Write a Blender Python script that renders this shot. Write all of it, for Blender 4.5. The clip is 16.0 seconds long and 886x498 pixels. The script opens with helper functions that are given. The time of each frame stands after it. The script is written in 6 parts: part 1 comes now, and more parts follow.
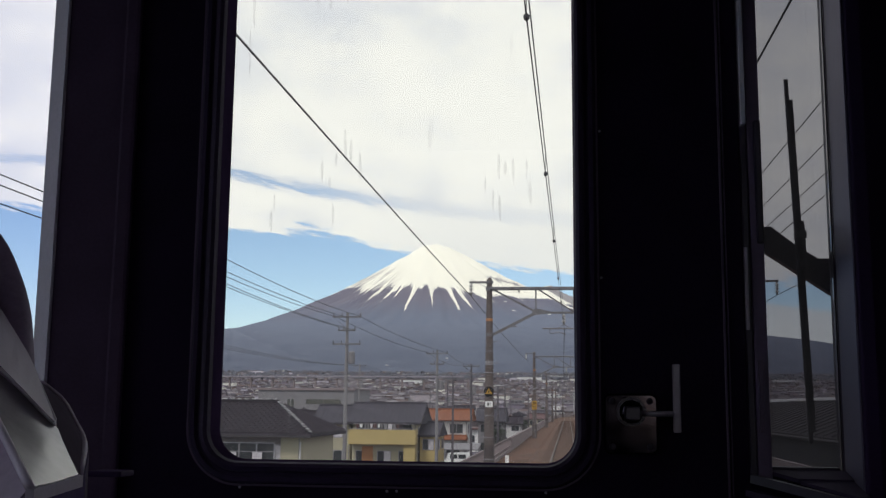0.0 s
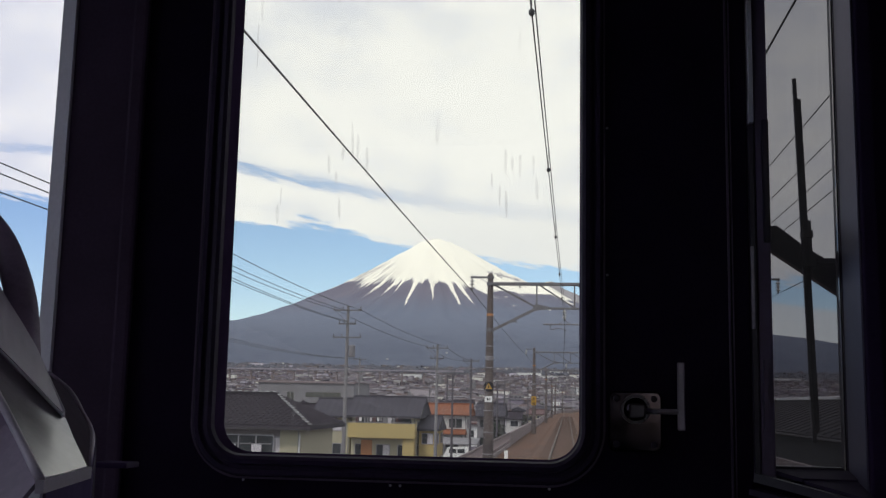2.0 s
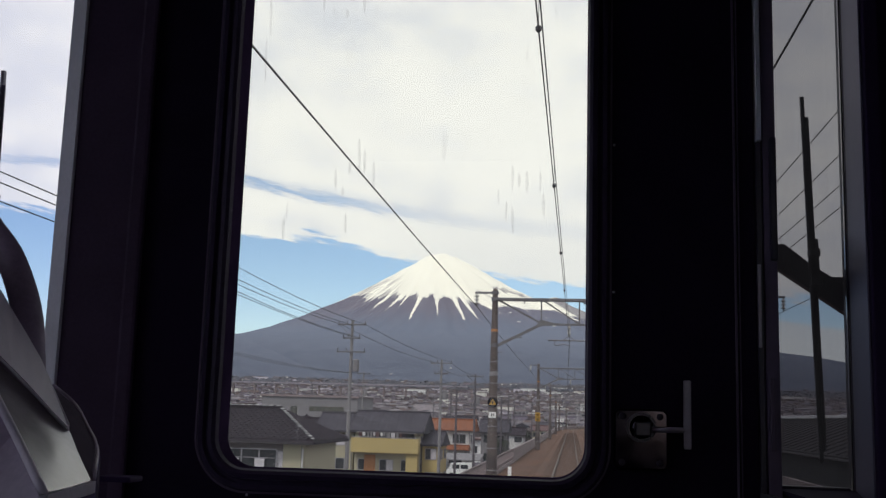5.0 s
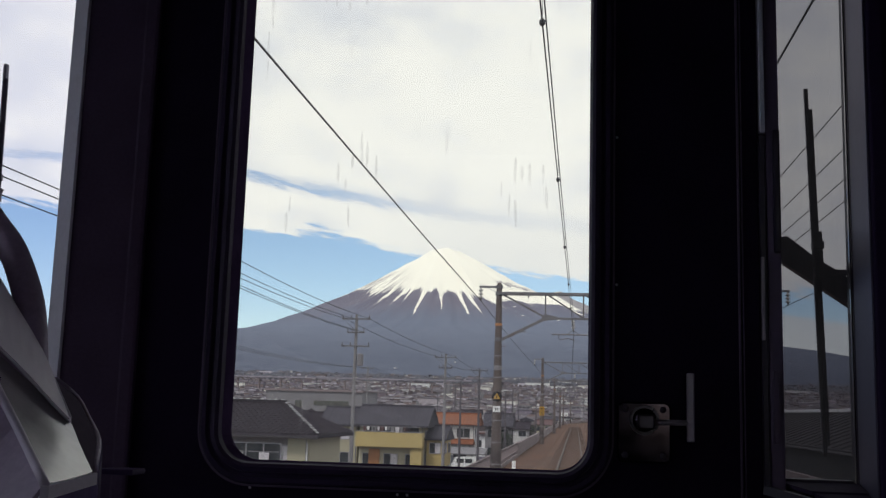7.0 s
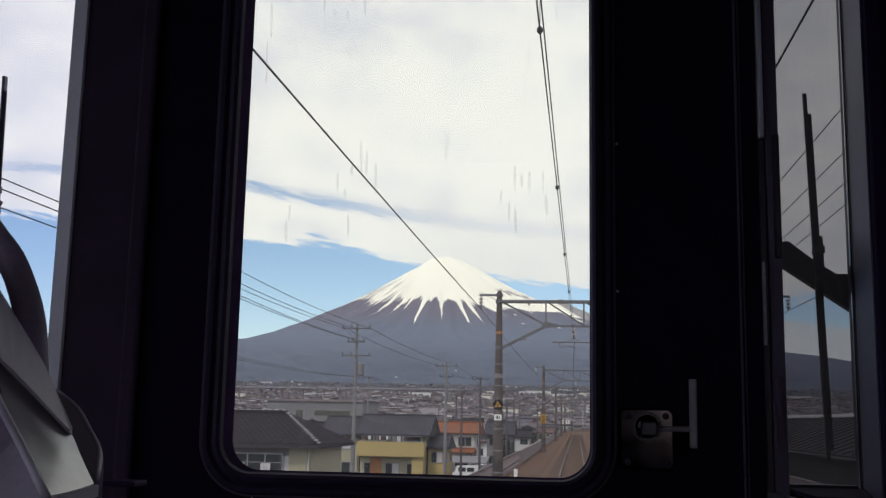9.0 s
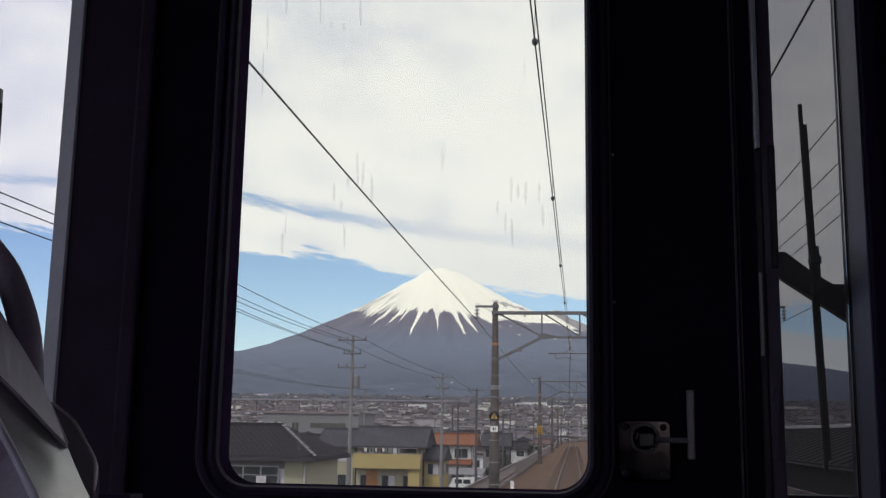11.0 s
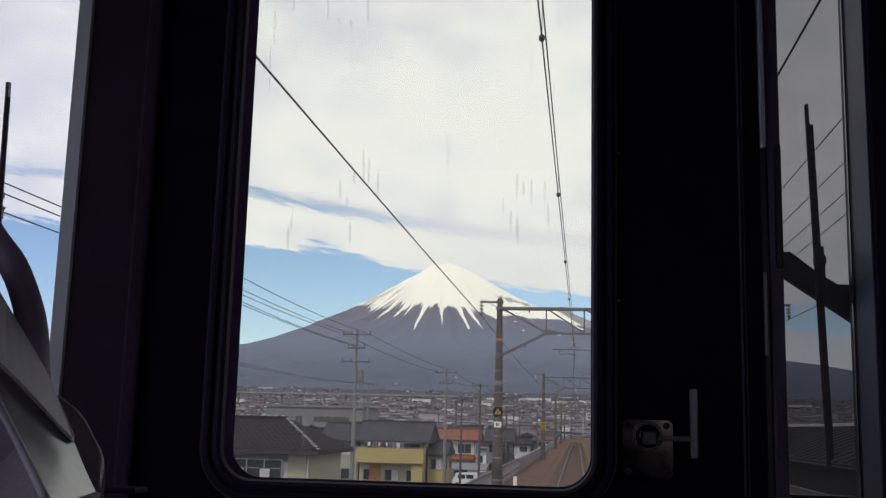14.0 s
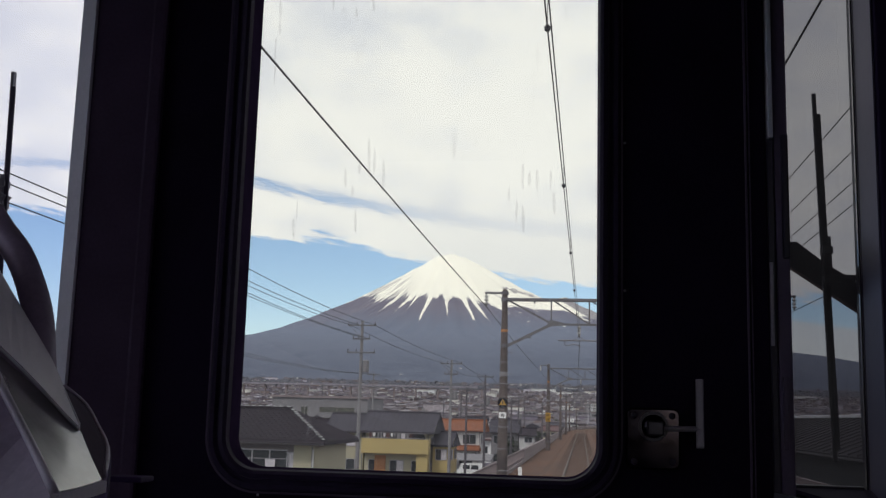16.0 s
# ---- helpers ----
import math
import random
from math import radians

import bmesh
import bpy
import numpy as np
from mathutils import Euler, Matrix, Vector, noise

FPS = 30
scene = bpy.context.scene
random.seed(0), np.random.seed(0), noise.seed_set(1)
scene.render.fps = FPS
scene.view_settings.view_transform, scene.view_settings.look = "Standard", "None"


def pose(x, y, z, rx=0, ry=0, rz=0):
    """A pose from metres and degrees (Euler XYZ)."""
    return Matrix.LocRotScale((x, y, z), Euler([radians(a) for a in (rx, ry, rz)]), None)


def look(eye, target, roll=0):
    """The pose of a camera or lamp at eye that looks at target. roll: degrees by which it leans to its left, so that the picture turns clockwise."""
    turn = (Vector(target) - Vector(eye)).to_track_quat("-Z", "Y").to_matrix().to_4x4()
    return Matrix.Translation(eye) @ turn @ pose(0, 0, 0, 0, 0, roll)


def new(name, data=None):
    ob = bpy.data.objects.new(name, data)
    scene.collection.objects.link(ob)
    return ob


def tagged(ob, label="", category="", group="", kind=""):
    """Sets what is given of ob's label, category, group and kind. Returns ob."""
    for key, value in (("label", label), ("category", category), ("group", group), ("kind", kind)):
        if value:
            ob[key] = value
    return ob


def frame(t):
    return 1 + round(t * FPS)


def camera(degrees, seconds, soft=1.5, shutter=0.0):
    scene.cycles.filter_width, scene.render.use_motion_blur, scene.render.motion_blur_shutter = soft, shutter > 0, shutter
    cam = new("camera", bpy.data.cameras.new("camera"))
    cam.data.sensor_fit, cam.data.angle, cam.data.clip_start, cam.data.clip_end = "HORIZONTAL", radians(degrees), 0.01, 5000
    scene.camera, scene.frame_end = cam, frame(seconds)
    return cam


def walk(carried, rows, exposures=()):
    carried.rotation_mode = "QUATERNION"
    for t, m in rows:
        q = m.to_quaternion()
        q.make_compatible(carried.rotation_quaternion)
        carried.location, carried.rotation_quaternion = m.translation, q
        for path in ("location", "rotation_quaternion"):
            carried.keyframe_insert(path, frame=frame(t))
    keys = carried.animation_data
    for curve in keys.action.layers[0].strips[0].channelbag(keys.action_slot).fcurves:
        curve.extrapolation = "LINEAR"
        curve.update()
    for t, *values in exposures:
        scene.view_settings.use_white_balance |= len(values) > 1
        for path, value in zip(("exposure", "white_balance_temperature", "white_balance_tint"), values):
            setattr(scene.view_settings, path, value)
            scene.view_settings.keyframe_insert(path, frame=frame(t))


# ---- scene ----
# the train is at rest: its cab is the place, the line and the town lie ahead of it
cam = camera(46.0, 16.0, soft=1.35)
EYE = 2.15
PATH = [
    (0.0, 0.0040, 0.0013, 0.0031, 6.76, 8.60, -0.53),
    (0.5, 0.0015, -0.0024, 0.0041, 6.45, 7.82, -0.86),
    (1.0, 0.0013, 0.0003, 0.0021, 7.01, 8.42, -0.17),
    (1.5, -0.0034, 0.0015, 0.0021, 6.91, 8.49, -0.72),
    (2.0, -0.0035, 0.0005, 0.0042, 6.73, 8.30, -1.21),
    (2.5, -0.0026, 0.0001, 0.0053, 6.81, 8.77, -1.46),
    (3.0, -0.0059, 0.0009, 0.0057, 7.00, 8.80, -0.98),
    (3.5, -0.0028, 0.0003, 0.0051, 7.01, 9.01, -1.26),
    (4.0, -0.0070, 0.0018, 0.0056, 6.81, 9.14, -1.57),
    (6.5, -0.0031, 0.0034, 0.0048, 7.15, 8.92, -1.78),
    (7.0, -0.0038, 0.0052, 0.0036, 7.16, 8.80, -1.68),
    (7.5, -0.0057, 0.0027, 0.0034, 7.21, 9.07, -1.71),
    (8.0, -0.0052, 0.0038, 0.0057, 7.17, 9.33, -1.90),
    (8.5, -0.0049, 0.0095, 0.0025, 7.23, 9.33, -0.87),
    (9.0, -0.0050, 0.0075, 0.0031, 7.23, 9.27, -1.14),
    (11.5, -0.0067, 0.0096, 0.0033, 7.00, 10.00, -0.92),
    (12.0, -0.0057, 0.0077, 0.0041, 7.10, 10.01, -0.91),
    (12.5, -0.0078, 0.0048, 0.0055, 7.06, 9.92, -1.00),
    (13.0, -0.0071, 0.0062, 0.0034, 7.10, 10.03, -1.45),
    (13.5, -0.0057, 0.0064, 0.0042, 7.19, 9.86, -1.53),
    (14.0, -0.0064, 0.0050, 0.0054, 7.21, 9.63, -1.48),
    (14.5, -0.0070, 0.0057, 0.0041, 7.21, 9.45, -1.52),
    (15.0, -0.0082, 0.0064, 0.0040, 7.26, 9.31, -1.49),
    (15.5, -0.0092, 0.0044, 0.0044, 7.33, 9.22, -1.41),
    (16.0, -0.0075, 0.0075, 0.0040, 7.48, 9.13, -1.56),
]
walk(cam, [(t, pose(x, y, EYE + z, 90 + pitch, roll, yaw)) for t, x, y, z, yaw, pitch, roll in PATH], ((0.0, 0.21, 6500, 13.0), (3.5, 0.19, 6500, 13.0), (8.5, 0.18, 6500, 13.0), (11.5, 0.12, 6500, 13.0), (13.0, 0.09, 6500, 13.0), (16.0, 0.14, 6500, 13.0)))


# ---- daylight: a broken cloud deck with a clear band low over the horizon ----
def link_math(nt, op, a, b=None, clamp=False):
    n = nt.nodes.new("ShaderNodeMath")
    n.operation, n.use_clamp = op, clamp
    for i, v in enumerate((a, b)):
        if v is None:
            continue
        if isinstance(v, (int, float)):
            n.inputs[i].default_value = v
        else:
            nt.links.new(v, n.inputs[i])
    return n.outputs[0]


def step_between(nt, value, lo, hi):
    n = nt.nodes.new("ShaderNodeMapRange")
    n.interpolation_type = "SMOOTHSTEP"
    n.inputs["From Min"].default_value, n.inputs["From Max"].default_value = lo, hi
    nt.links.new(value, n.inputs["Value"])
    return n.outputs["Result"]


def mix_colour(nt, fac, a, b):
    n = nt.nodes.new("ShaderNodeMix")
    n.data_type = "RGBA"
    for socket, v in ((n.inputs[0], fac), (n.inputs[6], a), (n.inputs[7], b)):
        if isinstance(v, (int, float)):
            socket.default_value = v
        elif isinstance(v, tuple):
            socket.default_value = (*v, 1)
        else:
            nt.links.new(v, socket)
    return n.outputs[2]


def noise_of(nt, vector, scale, detail=4, rough=0.55):
    n = nt.nodes.new("ShaderNodeTexNoise")
    n.inputs["Scale"].default_value, n.inputs["Detail"].default_value, n.inputs["Roughness"].default_value = scale, detail, rough
    nt.links.new(vector, n.inputs["Vector"])
    return n.outputs["Fac"]


def joined(nt, x, y, z=0.0):
    n = nt.nodes.new("ShaderNodeCombineXYZ")
    for i, v in enumerate((x, y, z)):
        if isinstance(v, (int, float)):
            n.inputs[i].default_value = v
        else:
            nt.links.new(v, n.inputs[i])
    return n.outputs[0]


def split(nt, vector):
    n = nt.nodes.new("ShaderNodeSeparateXYZ")
    nt.links.new(vector, n.inputs[0])
    return n.outputs


def ramp_of(nt, value, stops, lo, hi, low, high):
    """A smooth curve through (value, result) stops; value runs from lo to hi, the result from low to high."""
    n = nt.nodes.new("ShaderNodeMapRange")
    n.inputs["From Min"].default_value, n.inputs["From Max"].default_value = lo, hi
    nt.links.new(value, n.inputs["Value"])
    r = nt.nodes.new("ShaderNodeValToRGB")
    e = r.color_ramp.elements
    while len(e) < len(stops):
        e.new(0.5)
    for i, (p, v) in enumerate(stops):
        g = (v - low) / (high - low)
        e[i].position, e[i].color = (p - lo) / (hi - lo), (g, g, g, 1)
    nt.links.new(n.outputs["Result"], r.inputs[0])
    return link_math(nt, "ADD", link_math(nt, "MULTIPLY", r.outputs["Color"], high - low), low)


SUN_ELEVATION, SUN_AZIMUTH = radians(50), radians(205)
world = bpy.data.worlds.new("sky")
scene.world = world
world.use_nodes = True
nt = world.node_tree
nt.nodes.clear()
sky = nt.nodes.new("ShaderNodeTexSky")
sky.sky_type, sky.sun_disc = "NISHITA", False
sky.sun_elevation, sky.sun_rotation = SUN_ELEVATION, SUN_AZIMUTH
sky.air_density, sky.dust_density, sky.ozone_density = 1.0, 0.0, 3.2
scaled = nt.nodes.new("ShaderNodeVectorMath")
scaled.operation = "SCALE"
scaled.inputs["Scale"].default_value = 0.115
nt.links.new(sky.outputs[0], scaled.inputs[0])
direction = nt.nodes.new("ShaderNodeTexCoord").outputs["Generated"]
dx, dy, dz = split(nt, direction)
up = link_math(nt, "ADD", link_math(nt, "MAXIMUM", dz, 0.0), 0.10)
deck = joined(nt, link_math(nt, "DIVIDE", dx, up), link_math(nt, "DIVIDE", dy, up))
# long wisps drawn out along the wind, which falls off to the right
wind = link_math(nt, "ADD", dz, link_math(nt, "MULTIPLY", dx, 0.16))
wisps = noise_of(nt, joined(nt, link_math(nt, "MULTIPLY", dx, 9.0), link_math(nt, "MULTIPLY", dy, 2.0), link_math(nt, "MULTIPLY", wind, 75.0)), 1.0, 8, 0.62)
curl = noise_of(nt, joined(nt, link_math(nt, "MULTIPLY", dx, 42.0), link_math(nt, "MULTIPLY", dy, 3.0), link_math(nt, "MULTIPLY", wind, 190.0)), 1.0, 7, 0.65)
drift = noise_of(nt, joined(nt, link_math(nt, "MULTIPLY", dx, 11.0), 4.0, link_math(nt, "MULTIPLY", dz, 16.0)), 1.0, 5, 0.55)
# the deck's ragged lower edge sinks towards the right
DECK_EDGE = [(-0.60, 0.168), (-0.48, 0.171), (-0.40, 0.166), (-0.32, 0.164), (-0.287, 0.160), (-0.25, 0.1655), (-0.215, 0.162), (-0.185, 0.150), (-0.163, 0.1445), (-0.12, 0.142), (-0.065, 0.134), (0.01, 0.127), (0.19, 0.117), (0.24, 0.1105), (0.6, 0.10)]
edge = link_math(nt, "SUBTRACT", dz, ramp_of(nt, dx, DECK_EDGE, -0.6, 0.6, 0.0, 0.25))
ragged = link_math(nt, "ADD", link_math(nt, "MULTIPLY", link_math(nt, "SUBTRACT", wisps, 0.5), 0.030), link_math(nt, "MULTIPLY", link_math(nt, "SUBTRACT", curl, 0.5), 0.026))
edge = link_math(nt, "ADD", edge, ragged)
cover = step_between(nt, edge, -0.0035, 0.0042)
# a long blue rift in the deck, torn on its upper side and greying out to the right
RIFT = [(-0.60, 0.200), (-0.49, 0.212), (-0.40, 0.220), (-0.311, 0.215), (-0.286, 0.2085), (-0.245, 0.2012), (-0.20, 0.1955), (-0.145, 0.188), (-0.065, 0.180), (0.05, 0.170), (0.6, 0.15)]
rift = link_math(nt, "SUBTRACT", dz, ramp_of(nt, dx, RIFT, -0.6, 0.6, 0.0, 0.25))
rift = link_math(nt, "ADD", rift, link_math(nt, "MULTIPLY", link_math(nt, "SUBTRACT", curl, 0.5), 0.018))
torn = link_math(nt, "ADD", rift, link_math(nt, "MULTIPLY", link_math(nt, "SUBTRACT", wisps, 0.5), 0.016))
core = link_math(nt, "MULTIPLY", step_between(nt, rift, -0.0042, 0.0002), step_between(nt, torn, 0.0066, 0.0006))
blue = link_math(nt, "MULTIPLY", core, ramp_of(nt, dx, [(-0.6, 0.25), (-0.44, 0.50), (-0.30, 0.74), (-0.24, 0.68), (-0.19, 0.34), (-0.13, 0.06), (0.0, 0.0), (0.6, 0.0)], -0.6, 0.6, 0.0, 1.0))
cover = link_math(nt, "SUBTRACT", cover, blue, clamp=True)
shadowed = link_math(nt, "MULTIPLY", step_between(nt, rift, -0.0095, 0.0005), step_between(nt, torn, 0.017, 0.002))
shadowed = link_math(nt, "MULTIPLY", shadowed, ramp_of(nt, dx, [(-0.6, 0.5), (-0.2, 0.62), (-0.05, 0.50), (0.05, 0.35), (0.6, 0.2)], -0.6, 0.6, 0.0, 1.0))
# a far bank of cloud low on the right
bank = link_math(nt, "ADD", link_math(nt, "SUBTRACT", dz, 0.068), link_math(nt, "MULTIPLY", link_math(nt, "SUBTRACT", dx, 0.2), 0.15))
bank = link_math(nt, "ADD", bank, link_math(nt, "MULTIPLY", link_math(nt, "SUBTRACT", curl, 0.5), 0.006))
bank = link_math(nt, "MULTIPLY", step_between(nt, dx, 0.05, 0.2), step_between(nt, link_math(nt, "ABSOLUTE", bank), 0.027, 0.023))
cover = link_math(nt, "MAXIMUM", cover, link_math(nt, "MULTIPLY", bank, 0.8))
# tone: creamy where thin, blue-grey in the folds and higher up
billow = link_math(nt, "ADD", link_math(nt, "MULTIPLY", noise_of(nt, deck, 0.9, 6, 0.6), 0.35), link_math(nt, "MULTIPLY", drift, 0.65))
billow = link_math(nt, "ADD", billow, link_math(nt, "MULTIPLY", link_math(nt, "SUBTRACT", wisps, 0.5), 0.10))
# thinnest ahead of the line, closing in overhead and to the left
thin = link_math(nt, "ADD", link_math(nt, "MULTIPLY", link_math(nt, "ABSOLUTE", link_math(nt, "ADD", dx, 0.11)), 0.30), link_math(nt, "MULTIPLY", link_math(nt, "MAXIMUM", link_math(nt, "SUBTRACT", dz, 0.29), 0.0), 1.1))
billow = link_math(nt, "SUBTRACT", link_math(nt, "ADD", billow, 0.045), thin)
tone = mix_colour(nt, step_between(nt, billow, 0.28, 0.56), (0.705, 0.735, 0.765), (0.925, 0.93, 0.868))
tone = mix_colour(nt, shadowed, tone, (0.585, 0.64, 0.72))
# the far end of the deck is greyer
greyed = link_math(nt, "MULTIPLY", link_math(nt, "MULTIPLY", step_between(nt, dz, 0.215, 0.145), step_between(nt, dx, -0.26, -0.08)), 0.55)
tone = mix_colour(nt, greyed, tone, (0.735, 0.755, 0.745))
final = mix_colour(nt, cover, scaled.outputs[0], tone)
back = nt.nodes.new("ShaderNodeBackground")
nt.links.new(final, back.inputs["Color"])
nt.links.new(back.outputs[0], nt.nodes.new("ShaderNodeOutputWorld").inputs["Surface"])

sun_data = bpy.data.lights.new("sun", "SUN")
sun_data.energy, sun_data.angle, sun_data.color = 1.3, radians(10), (1.0, 0.965, 0.91)
sun = new("sun", sun_data)
sun.matrix_world = look((math.sin(SUN_AZIMUTH) * 50, math.cos(SUN_AZIMUTH) * 50, 60), (0, 0, 60 - 50 * math.tan(SUN_ELEVATION)))


# ---- materials ----
def surface(name, colour, rough=0.6, metal=0.0, vary=0.18, coarse=3.0, fine=40.0, bump=0.15, depth=0.01, spread=0.0, stain=None, shine=0.5):
    """A worn opaque surface: colour varied at two scales, fine relief; spread: how far one piece differs from the next."""
    m = bpy.data.materials.new(name)
    m.use_nodes = True
    t = m.node_tree
    b = t.nodes["Principled BSDF"]
    at = t.nodes.new("ShaderNodeTexCoord").outputs["Object"]
    n1, n2 = noise_of(t, at, coarse, 5, 0.6), noise_of(t, at, fine, 3, 0.6)
    f = link_math(t, "ADD", link_math(t, "MULTIPLY", n1, 0.65), link_math(t, "MULTIPLY", n2, 0.35))
    f = step_between(t, f, 0.3, 0.7)
    dark, light = tuple(c * (1 - vary) for c in colour), tuple(min(1, c * (1 + vary)) for c in colour)
    c = mix_colour(t, f, dark, light)
    if stain:
        c = mix_colour(t, step_between(t, noise_of(t, at, coarse * 0.6, 6, 0.7), 0.52, 0.7), c, stain)
    if spread:
        r = t.nodes.new("ShaderNodeObjectInfo").outputs["Random"]
        h = t.nodes.new("ShaderNodeHueSaturation")
        t.links.new(link_math(t, "ADD", link_math(t, "MULTIPLY", r, spread), 1 - spread / 2), h.inputs["Value"])
        t.links.new(c, h.inputs["Color"])
        c = h.outputs[0]
    t.links.new(c, b.inputs["Base Color"])
    b.inputs["Metallic"].default_value = metal
    b.inputs["Specular IOR Level"].default_value = shine
    t.links.new(link_math(t, "ADD", link_math(t, "MULTIPLY", n1, 0.2), rough - 0.1), b.inputs["Roughness"])
    if bump:
        p = t.nodes.new("ShaderNodeBump")
        p.inputs["Strength"].default_value, p.inputs["Distance"].default_value = bump, depth
        t.links.new(n2, p.inputs["Height"])
        t.links.new(p.outputs[0], b.inputs["Normal"])
    return m


def island_surface(name, colours, rough=0.8):
    """Each loose piece takes one of the colours."""
    m = surface(name, colours[0], rough, bump=0)
    t = m.node_tree
    ramp = t.nodes.new("ShaderNodeValToRGB")
    ramp.color_ramp.interpolation = "CONSTANT"
    while len(ramp.color_ramp.elements) < len(colours):
        ramp.color_ramp.elements.new(0.5)
    for i, (e, c) in enumerate(zip(ramp.color_ramp.elements, colours)):
        e.position, e.color = i / len(colours), (*c, 1)
    t.links.new(t.nodes.new("ShaderNodeNewGeometry").outputs["Random Per Island"], ramp.inputs[0])
    t.links.new(ramp.outputs[0], t.nodes["Principled BSDF"].inputs["Base Color"])
    return m


def glazing(name, tint, gloss=0.04, dirt=0.0, veil=0.0):
    """A thin pane: clear or tinted, with its reflection and dried rain streaks; veil: even paleness standing in for
    haze and reflections.
    """
    m = bpy.data.materials.new(name)
    m.use_nodes = True
    t = m.node_tree
    t.nodes.clear()
    clear = t.nodes.new("ShaderNodeBsdfTransparent")
    clear.inputs[0].default_value = (*tint, 1)
    shine = t.nodes.new("ShaderNodeBsdfGlossy")
    shine.inputs["Roughness"].default_value = 0.01
    fresnel = t.nodes.new("ShaderNodeFresnel")
    fresnel.inputs["IOR"].default_value = 1.0 + gloss * 10
    mix = t.nodes.new("ShaderNodeMixShader")
    t.links.new(fresnel.outputs[0], mix.inputs[0])
    t.links.new(clear.outputs[0], mix.inputs[1])
    t.links.new(shine.outputs[0], mix.inputs[2])
    out = mix.outputs[0]
    if dirt or veil:
        at = t.nodes.new("ShaderNodeTexCoord").outputs["Object"]
        x, y, z = split(t, at)
        runs = noise_of(t, joined(t, link_math(t, "MULTIPLY", x, 95.0), 0.0, link_math(t, "MULTIPLY", z, 9.0)), 1.0, 3, 0.5)
        where = noise_of(t, joined(t, link_math(t, "MULTIPLY", x, 7.0), 3.0, link_math(t, "MULTIPLY", z, 4.0)), 1.0, 2, 0.5)
        speck = noise_of(t, at, 4.0, 4, 0.6)
        amount = link_math(t, "MULTIPLY", step_between(t, runs, 0.58, 0.72), step_between(t, where, 0.50, 0.66))
        amount = link_math(t, "ADD", link_math(t, "MULTIPLY", amount, dirt), link_math(t, "ADD", link_math(t, "MULTIPLY", speck, 0.012), veil))
        film = t.nodes.new("ShaderNodeBsdfTranslucent")
        film.inputs[0].default_value = (0.84, 0.82, 0.86, 1)
        mix2 = t.nodes.new("ShaderNodeMixShader")
        t.links.new(amount, mix2.inputs[0])
        t.links.new(out, mix2.inputs[1])
        t.links.new(film.outputs[0], mix2.inputs[2])
        out = mix2.outputs[0]
    t.links.new(out, t.nodes.new("ShaderNodeOutputMaterial").inputs[0])
    return m


def streak_film():
    """Dried rain on glass: a thin pale film, broken up along its length."""
    m = bpy.data.materials.new("dried_rain_film")
    m.use_nodes = True
    t = m.node_tree
    t.nodes.clear()
    x, y, z = split(t, t.nodes.new("ShaderNodeTexCoord").outputs["Object"])
    broken = noise_of(t, joined(t, link_math(t, "MULTIPLY", x, 60.0), 0.0, link_math(t, "MULTIPLY", z, 60.0)), 1.0, 4, 0.6)
    mix = t.nodes.new("ShaderNodeMixShader")
    film = t.nodes.new("ShaderNodeBsdfTranslucent")
    film.inputs[0].default_value = (0.52, 0.51, 0.50, 1)
    t.links.new(link_math(t, "MULTIPLY", step_between(t, broken, 0.22, 0.62), 0.17), mix.inputs[0])
    t.links.new(t.nodes.new("ShaderNodeBsdfTransparent").outputs[0], mix.inputs[1])
    t.links.new(film.outputs[0], mix.inputs[2])
    t.links.new(mix.outputs[0], t.nodes.new("ShaderNodeOutputMaterial").inputs[0])
    return m


